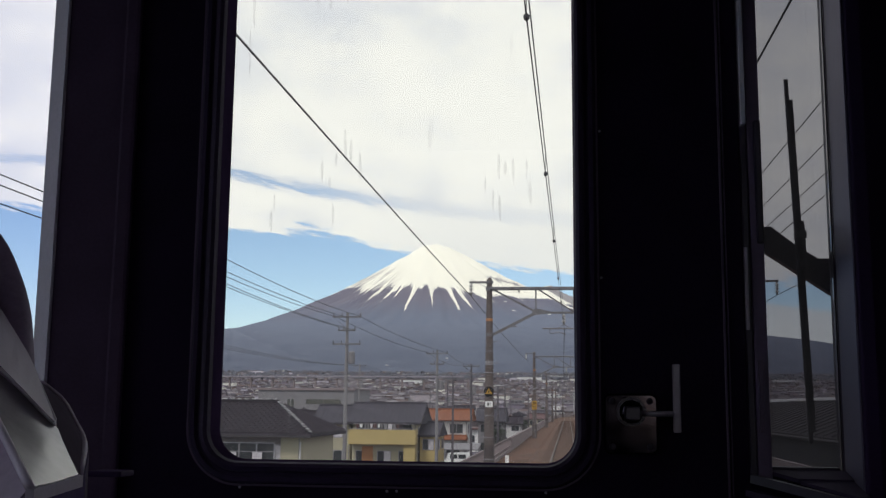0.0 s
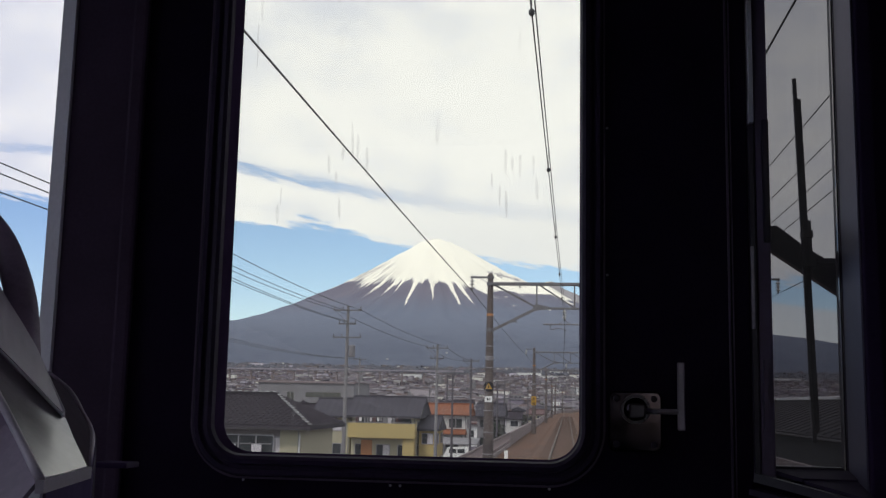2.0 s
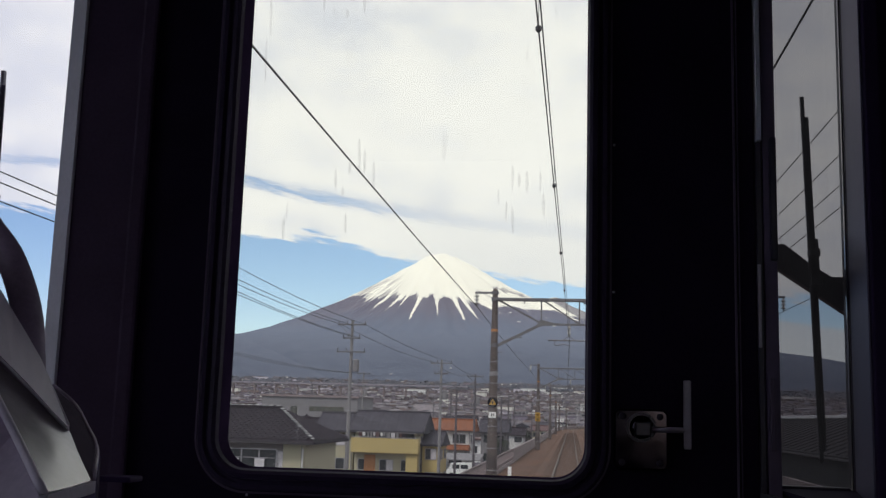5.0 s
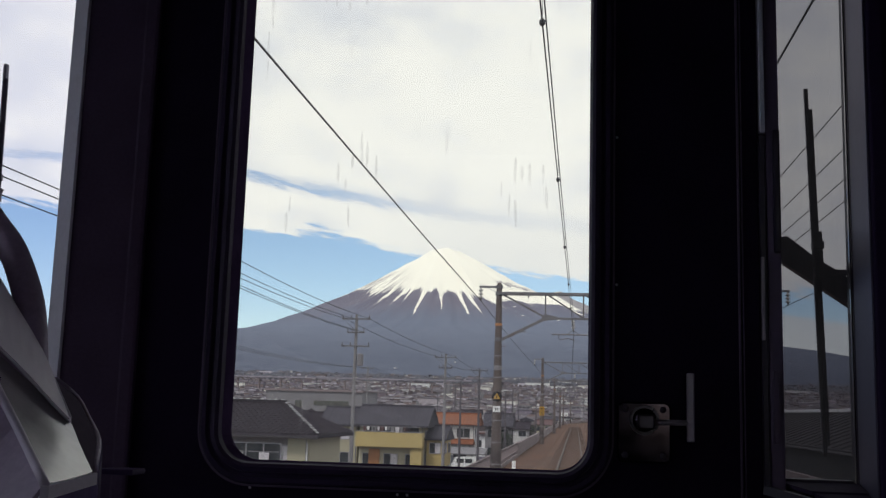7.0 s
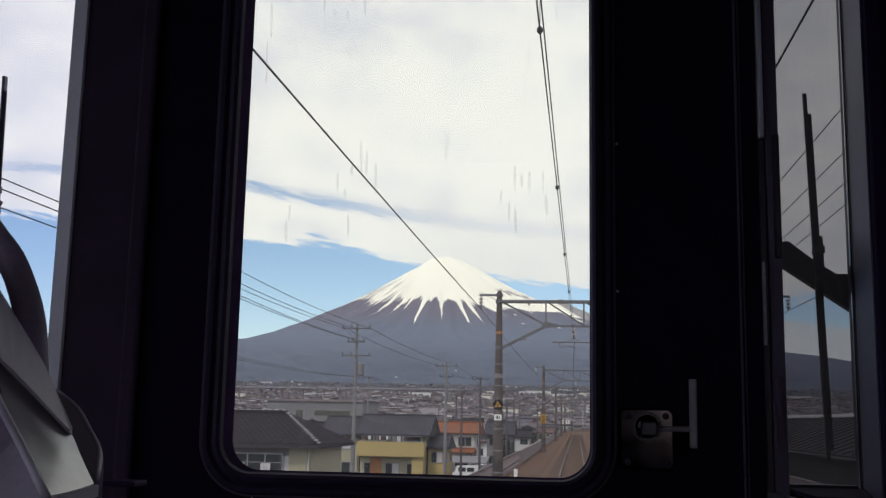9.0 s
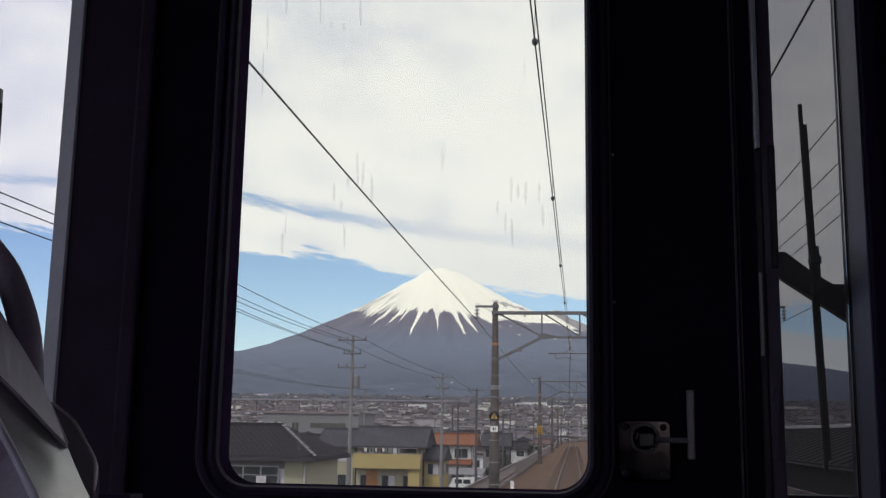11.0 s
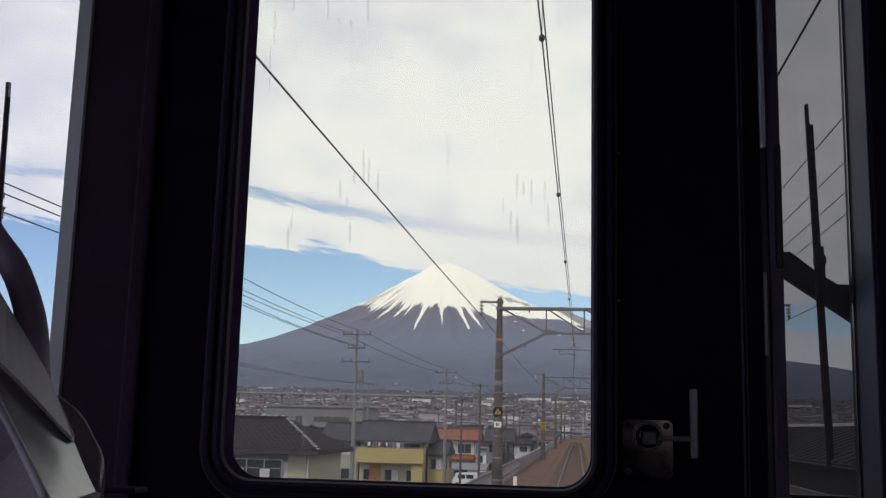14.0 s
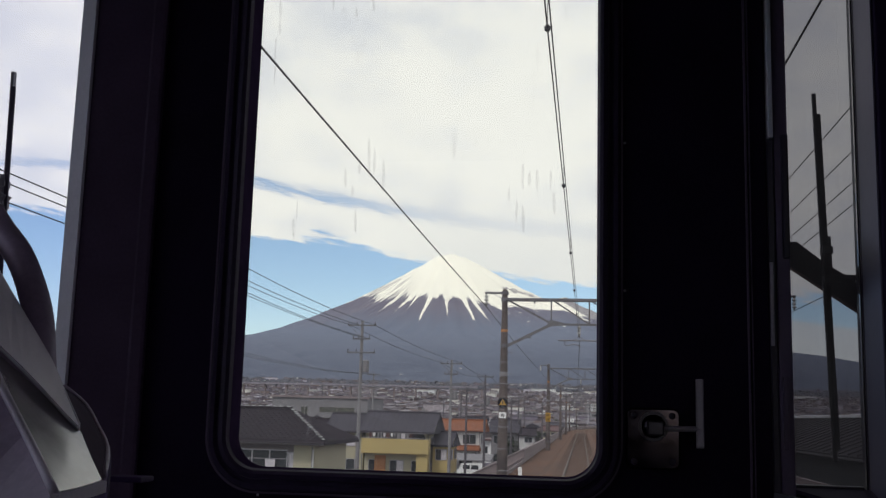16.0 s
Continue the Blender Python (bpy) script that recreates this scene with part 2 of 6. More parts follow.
M = {
    "cab": surface("cab_paint", (0.036, 0.020, 0.060), 0.6, vary=0.2, coarse=5, fine=180, bump=0.2, depth=0.001, shine=0.06),
    "cab_light": surface("cab_trim_paint", (0.78, 0.76, 0.86), 0.5, vary=0.08, coarse=6, fine=120, bump=0.1, depth=0.001),
    "rubber": surface("black_rubber", (0.026, 0.017, 0.040), 0.42, vary=0.3, coarse=9, fine=120, bump=0.1, depth=0.001),
    "gasket": surface("matt_black_gasket", (0.036, 0.022, 0.058), 0.6, vary=0.3, coarse=9, fine=120, bump=0.1, depth=0.001, shine=0.25),
    "reveal": surface("matt_dark_reveal", (0.038, 0.024, 0.058), 0.9, vary=0.25, coarse=9, bump=0, shine=0.0),
    "alu": surface("dull_aluminium", (0.56, 0.54, 0.62), 0.42, 0.45, vary=0.08, coarse=4, fine=90, bump=0.03, depth=0.001),
    "chrome": surface("worn_chrome", (0.036, 0.029, 0.042), 0.11, 1.0, vary=0.4, coarse=30, fine=120, bump=0.03, depth=0.001),
    "console": surface("grey_console_plastic", (0.56, 0.49, 0.61), 0.5, vary=0.08, coarse=5, fine=150, bump=0.12, depth=0.001),
    "console_gloss": surface("glossy_grey_console", (0.38, 0.345, 0.385), 0.15, 0.0, vary=0.2, coarse=9, fine=30, bump=0.03, depth=0.002, shine=0.8),
    "rim": surface("dark_padded_rim", (0.29, 0.215, 0.33), 0.55, vary=0.2, coarse=8, fine=120, bump=0.1, depth=0.001),
    "leaf": island_surface("dark_evergreen_leaf", [(0.022, 0.034, 0.020), (0.032, 0.046, 0.026), (0.045, 0.058, 0.032), (0.028, 0.038, 0.026)], 0.7),
    "bark": surface("grey_brown_bark", (0.09, 0.075, 0.062), 0.9, vary=0.3, coarse=3, fine=20, bump=0.4),
    "edge_metal": surface("dull_edge_metal", (0.155, 0.142, 0.215), 0.34, 0.7, vary=0.1, coarse=4, fine=90, bump=0.03, depth=0.001),
    "trim": surface("dark_purple_trim", (0.13, 0.092, 0.17), 0.55, vary=0.12, coarse=12, fine=120, bump=0.05, depth=0.001),
    "door": surface("black_door_paint", (0.017, 0.0095, 0.029), 0.6, vary=0.25, coarse=6, fine=180, bump=0.2, depth=0.001, shine=0.06),
    # lighter than the door paint: light from the left window is in the colour
    "pillar": surface("lit_pillar_paint", (0.074, 0.047, 0.090), 0.6, vary=0.2, coarse=5, fine=180, bump=0.2, depth=0.001, shine=0.1),
    "desk_side": surface("dull_desk_side", (0.11, 0.09, 0.12), 0.7, vary=0.1, coarse=7, fine=120, bump=0.08, depth=0.001, shine=0.0),
    "pale_pole": surface("pale_pole_concrete", (0.20, 0.19, 0.20), 0.85, vary=0.15, coarse=1.5, fine=12, stain=(0.15, 0.14, 0.145)),
    # paler, bluer leaf colours carry the distance haze
    "hazed_foliage": island_surface("hazed_winter_woods", [(0.080, 0.084, 0.106), (0.092, 0.094, 0.118), (0.102, 0.098, 0.116), (0.086, 0.090, 0.116)], 0.95),
    "floor": surface("cab_floor_vinyl", (0.09, 0.09, 0.085), 0.6, coarse=5, fine=90),
    "steel": surface("galvanised_steel", (0.155, 0.148, 0.161), 0.5, 0.6, vary=0.2, coarse=2.5, fine=25, stain=(0.099, 0.075, 0.068)),
    "wiper": surface("wiper_black", (0.13, 0.115, 0.14), 0.5, coarse=8, fine=90),
    "concrete_pole": surface("pole_concrete", (0.092, 0.071, 0.068), 0.85, vary=0.22, coarse=1.6, fine=18, bump=0.3, stain=(0.044, 0.033, 0.035)),
    "band": surface("pale_band", (0.186, 0.174, 0.190), 0.6, coarse=6),
    "concrete": surface("weathered_concrete", (0.204, 0.161, 0.168), 0.85, vary=0.2, coarse=0.6, fine=8, bump=0.3, stain=(0.148, 0.127, 0.116)),
    "ballast": surface("rusty_ballast", (0.088, 0.037, 0.019), 0.95, vary=0.45, coarse=0.35, fine=7, bump=1.0, depth=0.08, stain=(0.070, 0.037, 0.019)),
    "rail": surface("rusty_rail", (0.06, 0.036, 0.027), 0.6, 0.2, coarse=2),
    "sleeper": surface("rust_stained_sleeper", (0.070, 0.036, 0.024), 0.9, coarse=2),
    "railhead": surface("worn_railhead", (0.095, 0.070, 0.058), 0.6, 0.0, coarse=2, shine=0.15),
    "insulator": surface("glazed_insulator", (0.42, 0.41, 0.40), 0.25, vary=0.1, coarse=10),
    "strip": surface("grey_edge_strip", (0.11, 0.074, 0.14), 0.5, vary=0.12, coarse=12, fine=120, bump=0.05, depth=0.001),
    "hub": surface("worn_chrome_hub", (0.055, 0.047, 0.062), 0.3, 0.8, vary=0.3, coarse=30, fine=160, bump=0.08, depth=0.001),
    "lever": surface("dull_grey_lever", (0.32, 0.28, 0.35), 0.4, 0.3, vary=0.15, coarse=20, fine=150, bump=0.1, depth=0.001),
    "dark_pole": surface("dark_pole_concrete", (0.084, 0.075, 0.088), 0.85, vary=0.2, coarse=1.5, fine=12),
    "pale_steel": surface("pale_galvanised_steel", (0.42, 0.41, 0.44), 0.55, 0.3, vary=0.15, coarse=2, fine=20),
    "wire": surface("dark_wire", (0.032, 0.032, 0.036), 0.55, 0.3, coarse=1),
    "ground": surface("town_ground", (0.062, 0.051, 0.072), 0.95, vary=0.35, coarse=0.02, fine=0.3, bump=0, stain=(0.059, 0.062, 0.061)),
    "tile_dark": surface("dark_roof_tile", (0.029, 0.0235, 0.031), 0.78, vary=0.4, coarse=0.9, fine=10, bump=0.3, shine=0.12, spread=0.35),
    "tile_grey": surface("grey_slate_roof", (0.049, 0.045, 0.058), 0.75, vary=0.2, coarse=0.7, fine=9, bump=0.3, shine=0.2),
    "tile_orange": surface("orange_roof_tile", (0.190, 0.066, 0.032), 0.6, vary=0.25, coarse=0.8, fine=8, bump=0.3, shine=0.2),
    "tile_brown": surface("brown_roof_tile", (0.083, 0.038, 0.039), 0.6, vary=0.22, coarse=0.9, fine=8, bump=0.3),
    "mortar": surface("pale_ridge_mortar", (0.450, 0.450, 0.464), 0.8, coarse=4),
    "wall_cream": surface("cream_render", (0.243, 0.199, 0.197), 0.85, vary=0.1, coarse=0.6, fine=14, stain=(0.267, 0.230, 0.209)),
    "wall_brown": surface("brown_grey_render", (0.168, 0.139, 0.143), 0.85, vary=0.12, coarse=0.6, fine=14, stain=(0.139, 0.115, 0.121)),
    "wall_straw": surface("straw_render", (0.38, 0.345, 0.25), 0.85, vary=0.1, coarse=0.6, fine=14, stain=(0.28, 0.25, 0.17)),
    "red": surface("faded_red_paint", (0.34, 0.06, 0.04), 0.5, vary=0.15, coarse=2),
    "wall_yellow": surface("pale_yellow_panel", (0.42, 0.32, 0.135), 0.8, vary=0.08, coarse=0.6, fine=14),
    "wall_white": surface("white_render", (0.53, 0.515, 0.515), 0.8, vary=0.08, coarse=0.5, fine=12, stain=(0.396, 0.378, 0.364)),
    "wall_grey": surface("grey_cladding", (0.175, 0.166, 0.180), 0.7, vary=0.12, coarse=0.4, fine=9),
    "wall_tan": surface("tan_render", (0.207, 0.140, 0.155), 0.85, vary=0.12, coarse=0.5, fine=12),
    "frame": surface("window_aluminium", (0.297, 0.278, 0.308), 0.4, 0.5, coarse=3),
    "pane": surface("dark_window_glass", (0.035, 0.04, 0.045), 0.08, vary=0.3, coarse=0.8, fine=6, bump=0),
    "curtain": surface("pale_curtain", (0.544, 0.509, 0.550), 0.9, coarse=4),
    "door_wood": surface("orange_brown_door", (0.38, 0.16, 0.06), 0.6, coarse=2),
    "car_white": surface("white_car_paint", (0.75, 0.75, 0.75), 0.25, vary=0.04, coarse=2, bump=0),
    "hall_roof": surface("weathered_sheet_roof", (0.034, 0.030, 0.036), 0.85, vary=0.3, coarse=0.4, fine=6, stain=(0.05, 0.04, 0.042), shine=0.1),
    "hall_wall": surface("dark_timber_wall", (0.035, 0.030, 0.035), 0.8, vary=0.25, coarse=0.5, fine=6),
    "tyre": surface("tyre_rubber", (0.025, 0.025, 0.025), 0.8),
    "sign_yellow": surface("yellow_sign_enamel", (0.40, 0.21, 0.012), 0.5, vary=0.1, coarse=8),
    "sign_black": surface("black_sign_enamel", (0.010, 0.010, 0.012), 0.7, bump=0, shine=0.05),
    "viaduct": surface("pale_viaduct_concrete", (0.252, 0.228, 0.270), 0.8, coarse=0.05, fine=0.5),
    "white": surface("white_paint", (0.74, 0.73, 0.74), 0.6, vary=0.1, coarse=6),
    "foliage": island_surface("dull_winter_foliage", [(0.035, 0.045, 0.028), (0.05, 0.06, 0.035), (0.075, 0.07, 0.045), (0.045, 0.05, 0.04)], 0.9),
    "far_walls": island_surface("far_town_walls", [(0.340, 0.300, 0.330), (0.145, 0.116, 0.138), (0.185, 0.138, 0.135), (0.500, 0.455, 0.530), (0.115, 0.090, 0.112), (0.190, 0.162, 0.210), (0.150, 0.112, 0.110), (0.225, 0.192, 0.230), (0.600, 0.575, 0.540), (0.082, 0.064, 0.072)]),
    "far_roofs": island_surface("far_town_roofs", [(0.066, 0.054, 0.067), (0.078, 0.064, 0.077), (0.090, 0.072, 0.080), (0.070, 0.060, 0.076), (0.118, 0.102, 0.120), (0.100, 0.066, 0.064), (0.195, 0.178, 0.192), (0.100, 0.086, 0.098)]),
    # veil lifts dark tones: haze through the clear pane, reflections on the tinted one
    "glass": glazing("clear_windscreen", (0.96, 0.97, 0.96), 0.045, dirt=0.06, veil=0.018),
    "glass_side": glazing("clear_side_glass", (0.95, 0.955, 1.0), 0.045),
    "streak": streak_film(),
    "glass_tint": glazing("tinted_windscreen", (0.475, 0.475, 0.49), 0.04, veil=0.008),
}


def mountain_material():
    m = bpy.data.materials.new("volcano_snow_and_hazed_ash")
    m.use_nodes = True
    t = m.node_tree
    b = t.nodes["Principled BSDF"]
    x, y, z = split(t, t.nodes.new("ShaderNodeTexCoord").outputs["Object"])
    angle = link_math(t, "ARCTAN2", x, link_math(t, "MULTIPLY", y, -1.0))
    far = link_math(t, "SQRT", link_math(t, "ADD", link_math(t, "MULTIPLY", x, x), link_math(t, "MULTIPLY", y, y)))
    spokes = joined(t, link_math(t, "MULTIPLY", angle, 4.6), link_math(t, "MULTIPLY", far, 0.0016))
    fine = joined(t, link_math(t, "MULTIPLY", angle, 15.0), link_math(t, "MULTIPLY", far, 0.0030), 5.0)
    thin = joined(t, link_math(t, "MULTIPLY", angle, 27.0), link_math(t, "MULTIPLY", far, 0.0022), 9.0)
    gully = noise_of(t, spokes, 1.6, 5, 0.6)
    small = noise_of(t, fine, 1.5, 4, 0.6)
    finger = noise_of(t, thin, 1.0, 2, 0.5)
    # snow reaches down the gullies in narrow tongues, bare spurs stand up between them
    SNOW_LINE = [(-1.57, 446), (-1.22, 486), (-1.0, 484), (-0.76, 468), (-0.62, 484), (-0.50, 474), (-0.36, 468), (-0.21, 474), (-0.09, 450), (-0.02, 456), (0.06, 482), (0.13, 466), (0.19, 456), (0.27, 462), (0.34, 452), (0.42, 462), (0.48, 446), (0.55, 440), (0.61, 428), (0.75, 432), (0.85, 430), (0.99, 422), (1.03, 410), (1.07, 416), (1.11, 402), (1.21, 402), (1.57, 410)]
    TONGUES = [(-1.57, 0), (-0.93, 0), (-0.86, 40), (-0.82, 0), (-0.64, 0), (-0.60, 74), (-0.57, 0), (-0.445, 0), (-0.408, 76), (-0.38, 0), (-0.335, 0), (-0.31, 56), (-0.285, 0), (-0.135, 0), (-0.108, 116), (-0.082, 0), (0.115, 0), (0.138, 88), (0.158, 0), (0.33, 0), (0.358, 98), (0.385, 0), (0.432, 0), (0.462, 90), (0.487, 0), (0.66, 0), (0.70, 32), (0.73, 0), (0.92, 0), (0.96, 16), (1.0, 0), (1.57, 0)]
    bent = link_math(t, "ADD", angle, link_math(t, "MULTIPLY", link_math(t, "SUBTRACT", noise_of(t, joined(t, link_math(t, "MULTIPLY", x, 0.012), link_math(t, "MULTIPLY", y, 0.012), link_math(t, "MULTIPLY", z, 0.012)), 1.0, 3, 0.5), 0.5), 0.05))
    height = link_math(t, "SUBTRACT", z, ramp_of(t, bent, SNOW_LINE, -1.6, 1.6, 300, 550))
    height = link_math(t, "ADD", height, ramp_of(t, bent, TONGUES, -1.6, 1.6, 0, 150))
    height = link_math(t, "ADD", height, link_math(t, "MULTIPLY", link_math(t, "SUBTRACT", small, 0.5), 46.0))
    height = link_math(t, "ADD", height, link_math(t, "MULTIPLY", step_between(t, finger, 0.55, 0.68), 24.0))
    height = link_math(t, "ADD", height, link_math(t, "MULTIPLY", link_math(t, "SUBTRACT", noise_of(t, joined(t, x, y, z), 0.035, 6, 0.75), 0.5), 60.0))
    flanked = step_between(t, angle, 0.55, 0.9)
    height = link_math(t, "ADD", height, link_math(t, "MULTIPLY", link_math(t, "MULTIPLY", flanked, link_math(t, "SUBTRACT", gully, 0.5)), 70.0))
    snow = step_between(t, height, -4, 8)
    ridges = noise_of(t, joined(t, link_math(t, "MULTIPLY", angle, 38.0), link_math(t, "MULTIPLY", far, 0.006), 2.0), 1.0, 3, 0.6)
    flank = link_math(t, "ADD", 0.12, link_math(t, "MULTIPLY", step_between(t, link_math(t, "MULTIPLY", angle, -1.0), 0.3, 0.9), 0.85))
    low = step_between(t, z, 620, 480)
    bare = link_math(t, "MULTIPLY", step_between(t, link_math(t, "ADD", ridges, link_math(t, "MULTIPLY", gully, 0.25)), 0.61, 0.71), link_math(t, "MULTIPLY", flank, low))
    snow = link_math(t, "MULTIPLY", snow, link_math(t, "SUBTRACT", 1.0, bare))
    # rocks along the east ridge, a bare rib below it and the dark crag of the side crater
    rough = link_math(t, "SUBTRACT", noise_of(t, joined(t, x, y, z), 0.045, 5, 0.75), 0.5)

    def along(x0, z0, fall, wobble):
        """Height over a line that drops to the east from x0, z0."""
        return link_math(t, "ADD", link_math(t, "SUBTRACT", link_math(t, "ADD", z, link_math(t, "MULTIPLY", link_math(t, "SUBTRACT", x, x0), fall)), z0), link_math(t, "MULTIPLY", rough, wobble))

    def between(lo, hi, soft):
        return link_math(t, "MULTIPLY", step_between(t, x, lo, lo + soft), step_between(t, x, hi, hi - soft))

    crag = link_math(t, "MULTIPLY", step_between(t, along(490, 462, 0.67, 26.0), -7, 1), step_between(t, x, 474, 496))
    rocks = link_math(t, "MULTIPLY", step_between(t, link_math(t, "ABSOLUTE", along(245, 520, 0.23, 60.0)), 7, 3), between(225, 390, 30))
    rib = link_math(t, "MULTIPLY", step_between(t, link_math(t, "ABSOLUTE", along(181, 506, 0.57, 16.0)), 3.4, 1.2), between(170, 292, 25))
    rock = link_math(t, "MAXIMUM", link_math(t, "MULTIPLY", crag, 0.8), link_math(t, "MAXIMUM", link_math(t, "MULTIPLY", rocks, 0.75), link_math(t, "MULTIPLY", rib, 0.6)))
    snow = link_math(t, "MULTIPLY", snow, link_math(t, "SUBTRACT", 1.0, rock))
    # three last patches of snow lower down
    for px, pz in ((326, 404), (363, 363), (496, 345)):
        u, v = link_math(t, "DIVIDE", link_math(t, "SUBTRACT", x, px), 8.0), link_math(t, "DIVIDE", link_math(t, "SUBTRACT", z, pz), 2.2)
        spot = link_math(t, "ADD", link_math(t, "ADD", link_math(t, "MULTIPLY", u, u), link_math(t, "MULTIPLY", v, v)), link_math(t, "MULTIPLY", rough, 1.6))
        snow = link_math(t, "MAXIMUM", snow, link_math(t, "MULTIPLY", step_between(t, spot, 1.1, 0.3), 0.55))
    # woods below, bare slopes above; blue-grey distance haze is mixed into both colours
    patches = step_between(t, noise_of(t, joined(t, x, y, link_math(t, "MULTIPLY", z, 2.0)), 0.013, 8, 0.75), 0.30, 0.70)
    hazed_forest = mix_colour(t, patches, (0.072, 0.083, 0.122), (0.114, 0.130, 0.175))
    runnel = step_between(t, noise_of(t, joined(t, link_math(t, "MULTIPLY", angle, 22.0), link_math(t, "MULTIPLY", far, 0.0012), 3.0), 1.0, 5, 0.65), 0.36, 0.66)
    hazed_cinder = mix_colour(t, runnel, (0.136, 0.156, 0.212), (0.152, 0.171, 0.228))
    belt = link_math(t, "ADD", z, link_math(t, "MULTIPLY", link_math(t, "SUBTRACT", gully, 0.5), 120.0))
    ash = mix_colour(t, step_between(t, belt, 90, 330), hazed_forest, hazed_cinder)
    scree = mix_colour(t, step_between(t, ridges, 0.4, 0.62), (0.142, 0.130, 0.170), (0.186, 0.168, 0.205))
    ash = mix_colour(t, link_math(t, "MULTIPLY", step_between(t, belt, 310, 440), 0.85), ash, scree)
    # the greyer snow tone paints in the soft shade of the gullies
    gully_shaded_snow = mix_colour(t, step_between(t, link_math(t, "ADD", link_math(t, "MULTIPLY", small, 0.6), link_math(t, "MULTIPLY", ridges, 0.4)), 0.36, 0.58), (0.885, 0.855, 0.755), (0.95, 0.92, 0.80))
    t.links.new(mix_colour(t, snow, ash, gully_shaded_snow), b.inputs["Base Color"])
    b.inputs["Roughness"].default_value = 0.9
    b.inputs["Specular IOR Level"].default_value = 0.1
    return m


# ---- mesh helpers ----
def mesh_of(bm, name, material, smooth=False):
    me = bpy.data.meshes.new(name)
    bmesh.ops.recalc_face_normals(bm, faces=bm.faces)
    bm.to_mesh(me)
    bm.free()
    for mt in material if isinstance(material, (list, tuple)) else [material]:
        me.materials.append(mt)
    if smooth:
        me.shade_smooth()
    return me


def part(name, bm, material, parent, label="", smooth=False):
    ob = new(name, mesh_of(bm, name, material, smooth))
    ob.parent = parent
    return tagged(ob, label)


def thing(name, label, category, group="", kind="", at=(0, 0, 0), turn=0.0):
    ob = new(name)
    ob.matrix_world = pose(*at, 0, 0, turn)
    ob.empty_display_size = 0.2
    return tagged(ob, label, category, group, kind)


def solid(name, bm, material, label, category="", group="", kind="", smooth=False):
    return tagged(new(name, mesh_of(bm, name, material, smooth)), label, category, group, kind)


def add_box(bm, x0, x1, y0, y1, z0, z1, bevel=0.0):
    vs = [bm.verts.new(p) for p in ((x0, y0, z0), (x1, y0, z0), (x1, y1, z0), (x0, y1, z0), (x0, y0, z1), (x1, y0, z1), (x1, y1, z1), (x0, y1, z1))]
    fs = [bm.faces.new([vs[i] for i in f]) for f in ((3, 2, 1, 0), (4, 5, 6, 7), (0, 1, 5, 4), (1, 2, 6, 5), (2, 3, 7, 6), (3, 0, 4, 7))]
    if bevel:
        edges = list({e for f in fs for e in f.edges})
        bmesh.ops.bevel(bm, geom=edges, offset=bevel, segments=2, affect="EDGES", profile=0.6)
    return bm


def box(x0, x1, y0, y1, z0, z1, bevel=0.0):
    return add_box(bmesh.new(), x0, x1, y0, y1, z0, z1, bevel)


def add_rod(bm, a, b, r0, r1=None, n=8, caps=True):
    a, b = Vector(a), Vector(b)
    r1 = r0 if r1 is None else r1
    turn = (b - a).to_track_quat("Z", "Y")
    rings = []
    for c, r in ((a, r0), (b, r1)):
        rings.append([bm.verts.new(c + turn @ Vector((r * math.cos(2 * math.pi * i / n), r * math.sin(2 * math.pi * i / n), 0))) for i in range(n)])
    for i in range(n):
        bm.faces.new((rings[0][i], rings[0][(i + 1) % n], rings[1][(i + 1) % n], rings[1][i]))
    if caps:
        bm.faces.new(rings[0][::-1])
        bm.faces.new(rings[1])
    return bm


def rod(a, b, r0, r1=None, n=8):
    return add_rod(bmesh.new(), a, b, r0, r1, n)


def add_bar(bm, a, b, w, h):
    """A rectangular bar from a to b, w across and h high."""
    a, b = Vector(a), Vector(b)
    turn = (b - a).to_track_quat("Y", "Z")
    vs = [bm.verts.new(c + turn @ Vector((sx * w / 2, 0, sz * h / 2))) for c in (a, b) for sx, sz in ((-1, -1), (1, -1), (1, 1), (-1, 1))]
    for f in ((3, 2, 1, 0), (4, 5, 6, 7), (0, 1, 5, 4), (1, 2, 6, 5), (2, 3, 7, 6), (3, 0, 4, 7)):
        bm.faces.new([vs[i] for i in f])
    return bm


def bar(a, b, w, h):
    return add_bar(bmesh.new(), a, b, w, h)


def add_line(bm, points, r, n=5):
    """A tube along points."""
    points = [Vector(p) for p in points]
    rings = []
    for i, p in enumerate(points):
        d = points[min(i + 1, len(points) - 1)] - points[max(i - 1, 0)]
        turn = d.to_track_quat("Z", "Y")
        rings.append([bm.verts.new(p + turn @ Vector((r * math.cos(2 * math.pi * k / n), r * math.sin(2 * math.pi * k / n), 0))) for k in range(n)])
    for a, b in zip(rings, rings[1:]):
        for k in range(n):
            bm.faces.new((a[k], a[(k + 1) % n], b[(k + 1) % n], b[k]))
    bm.faces.new(rings[0][::-1])
    bm.faces.new(rings[-1])
    return bm


def line(points, r, n=5):
    return add_line(bmesh.new(), points, r, n)


def sagging(a, b, sag, n=14):
    a, b = Vector(a), Vector(b)
    return [a.lerp(b, i / n) - Vector((0, 0, sag * 4 * (i / n) * (1 - i / n))) for i in range(n + 1)]


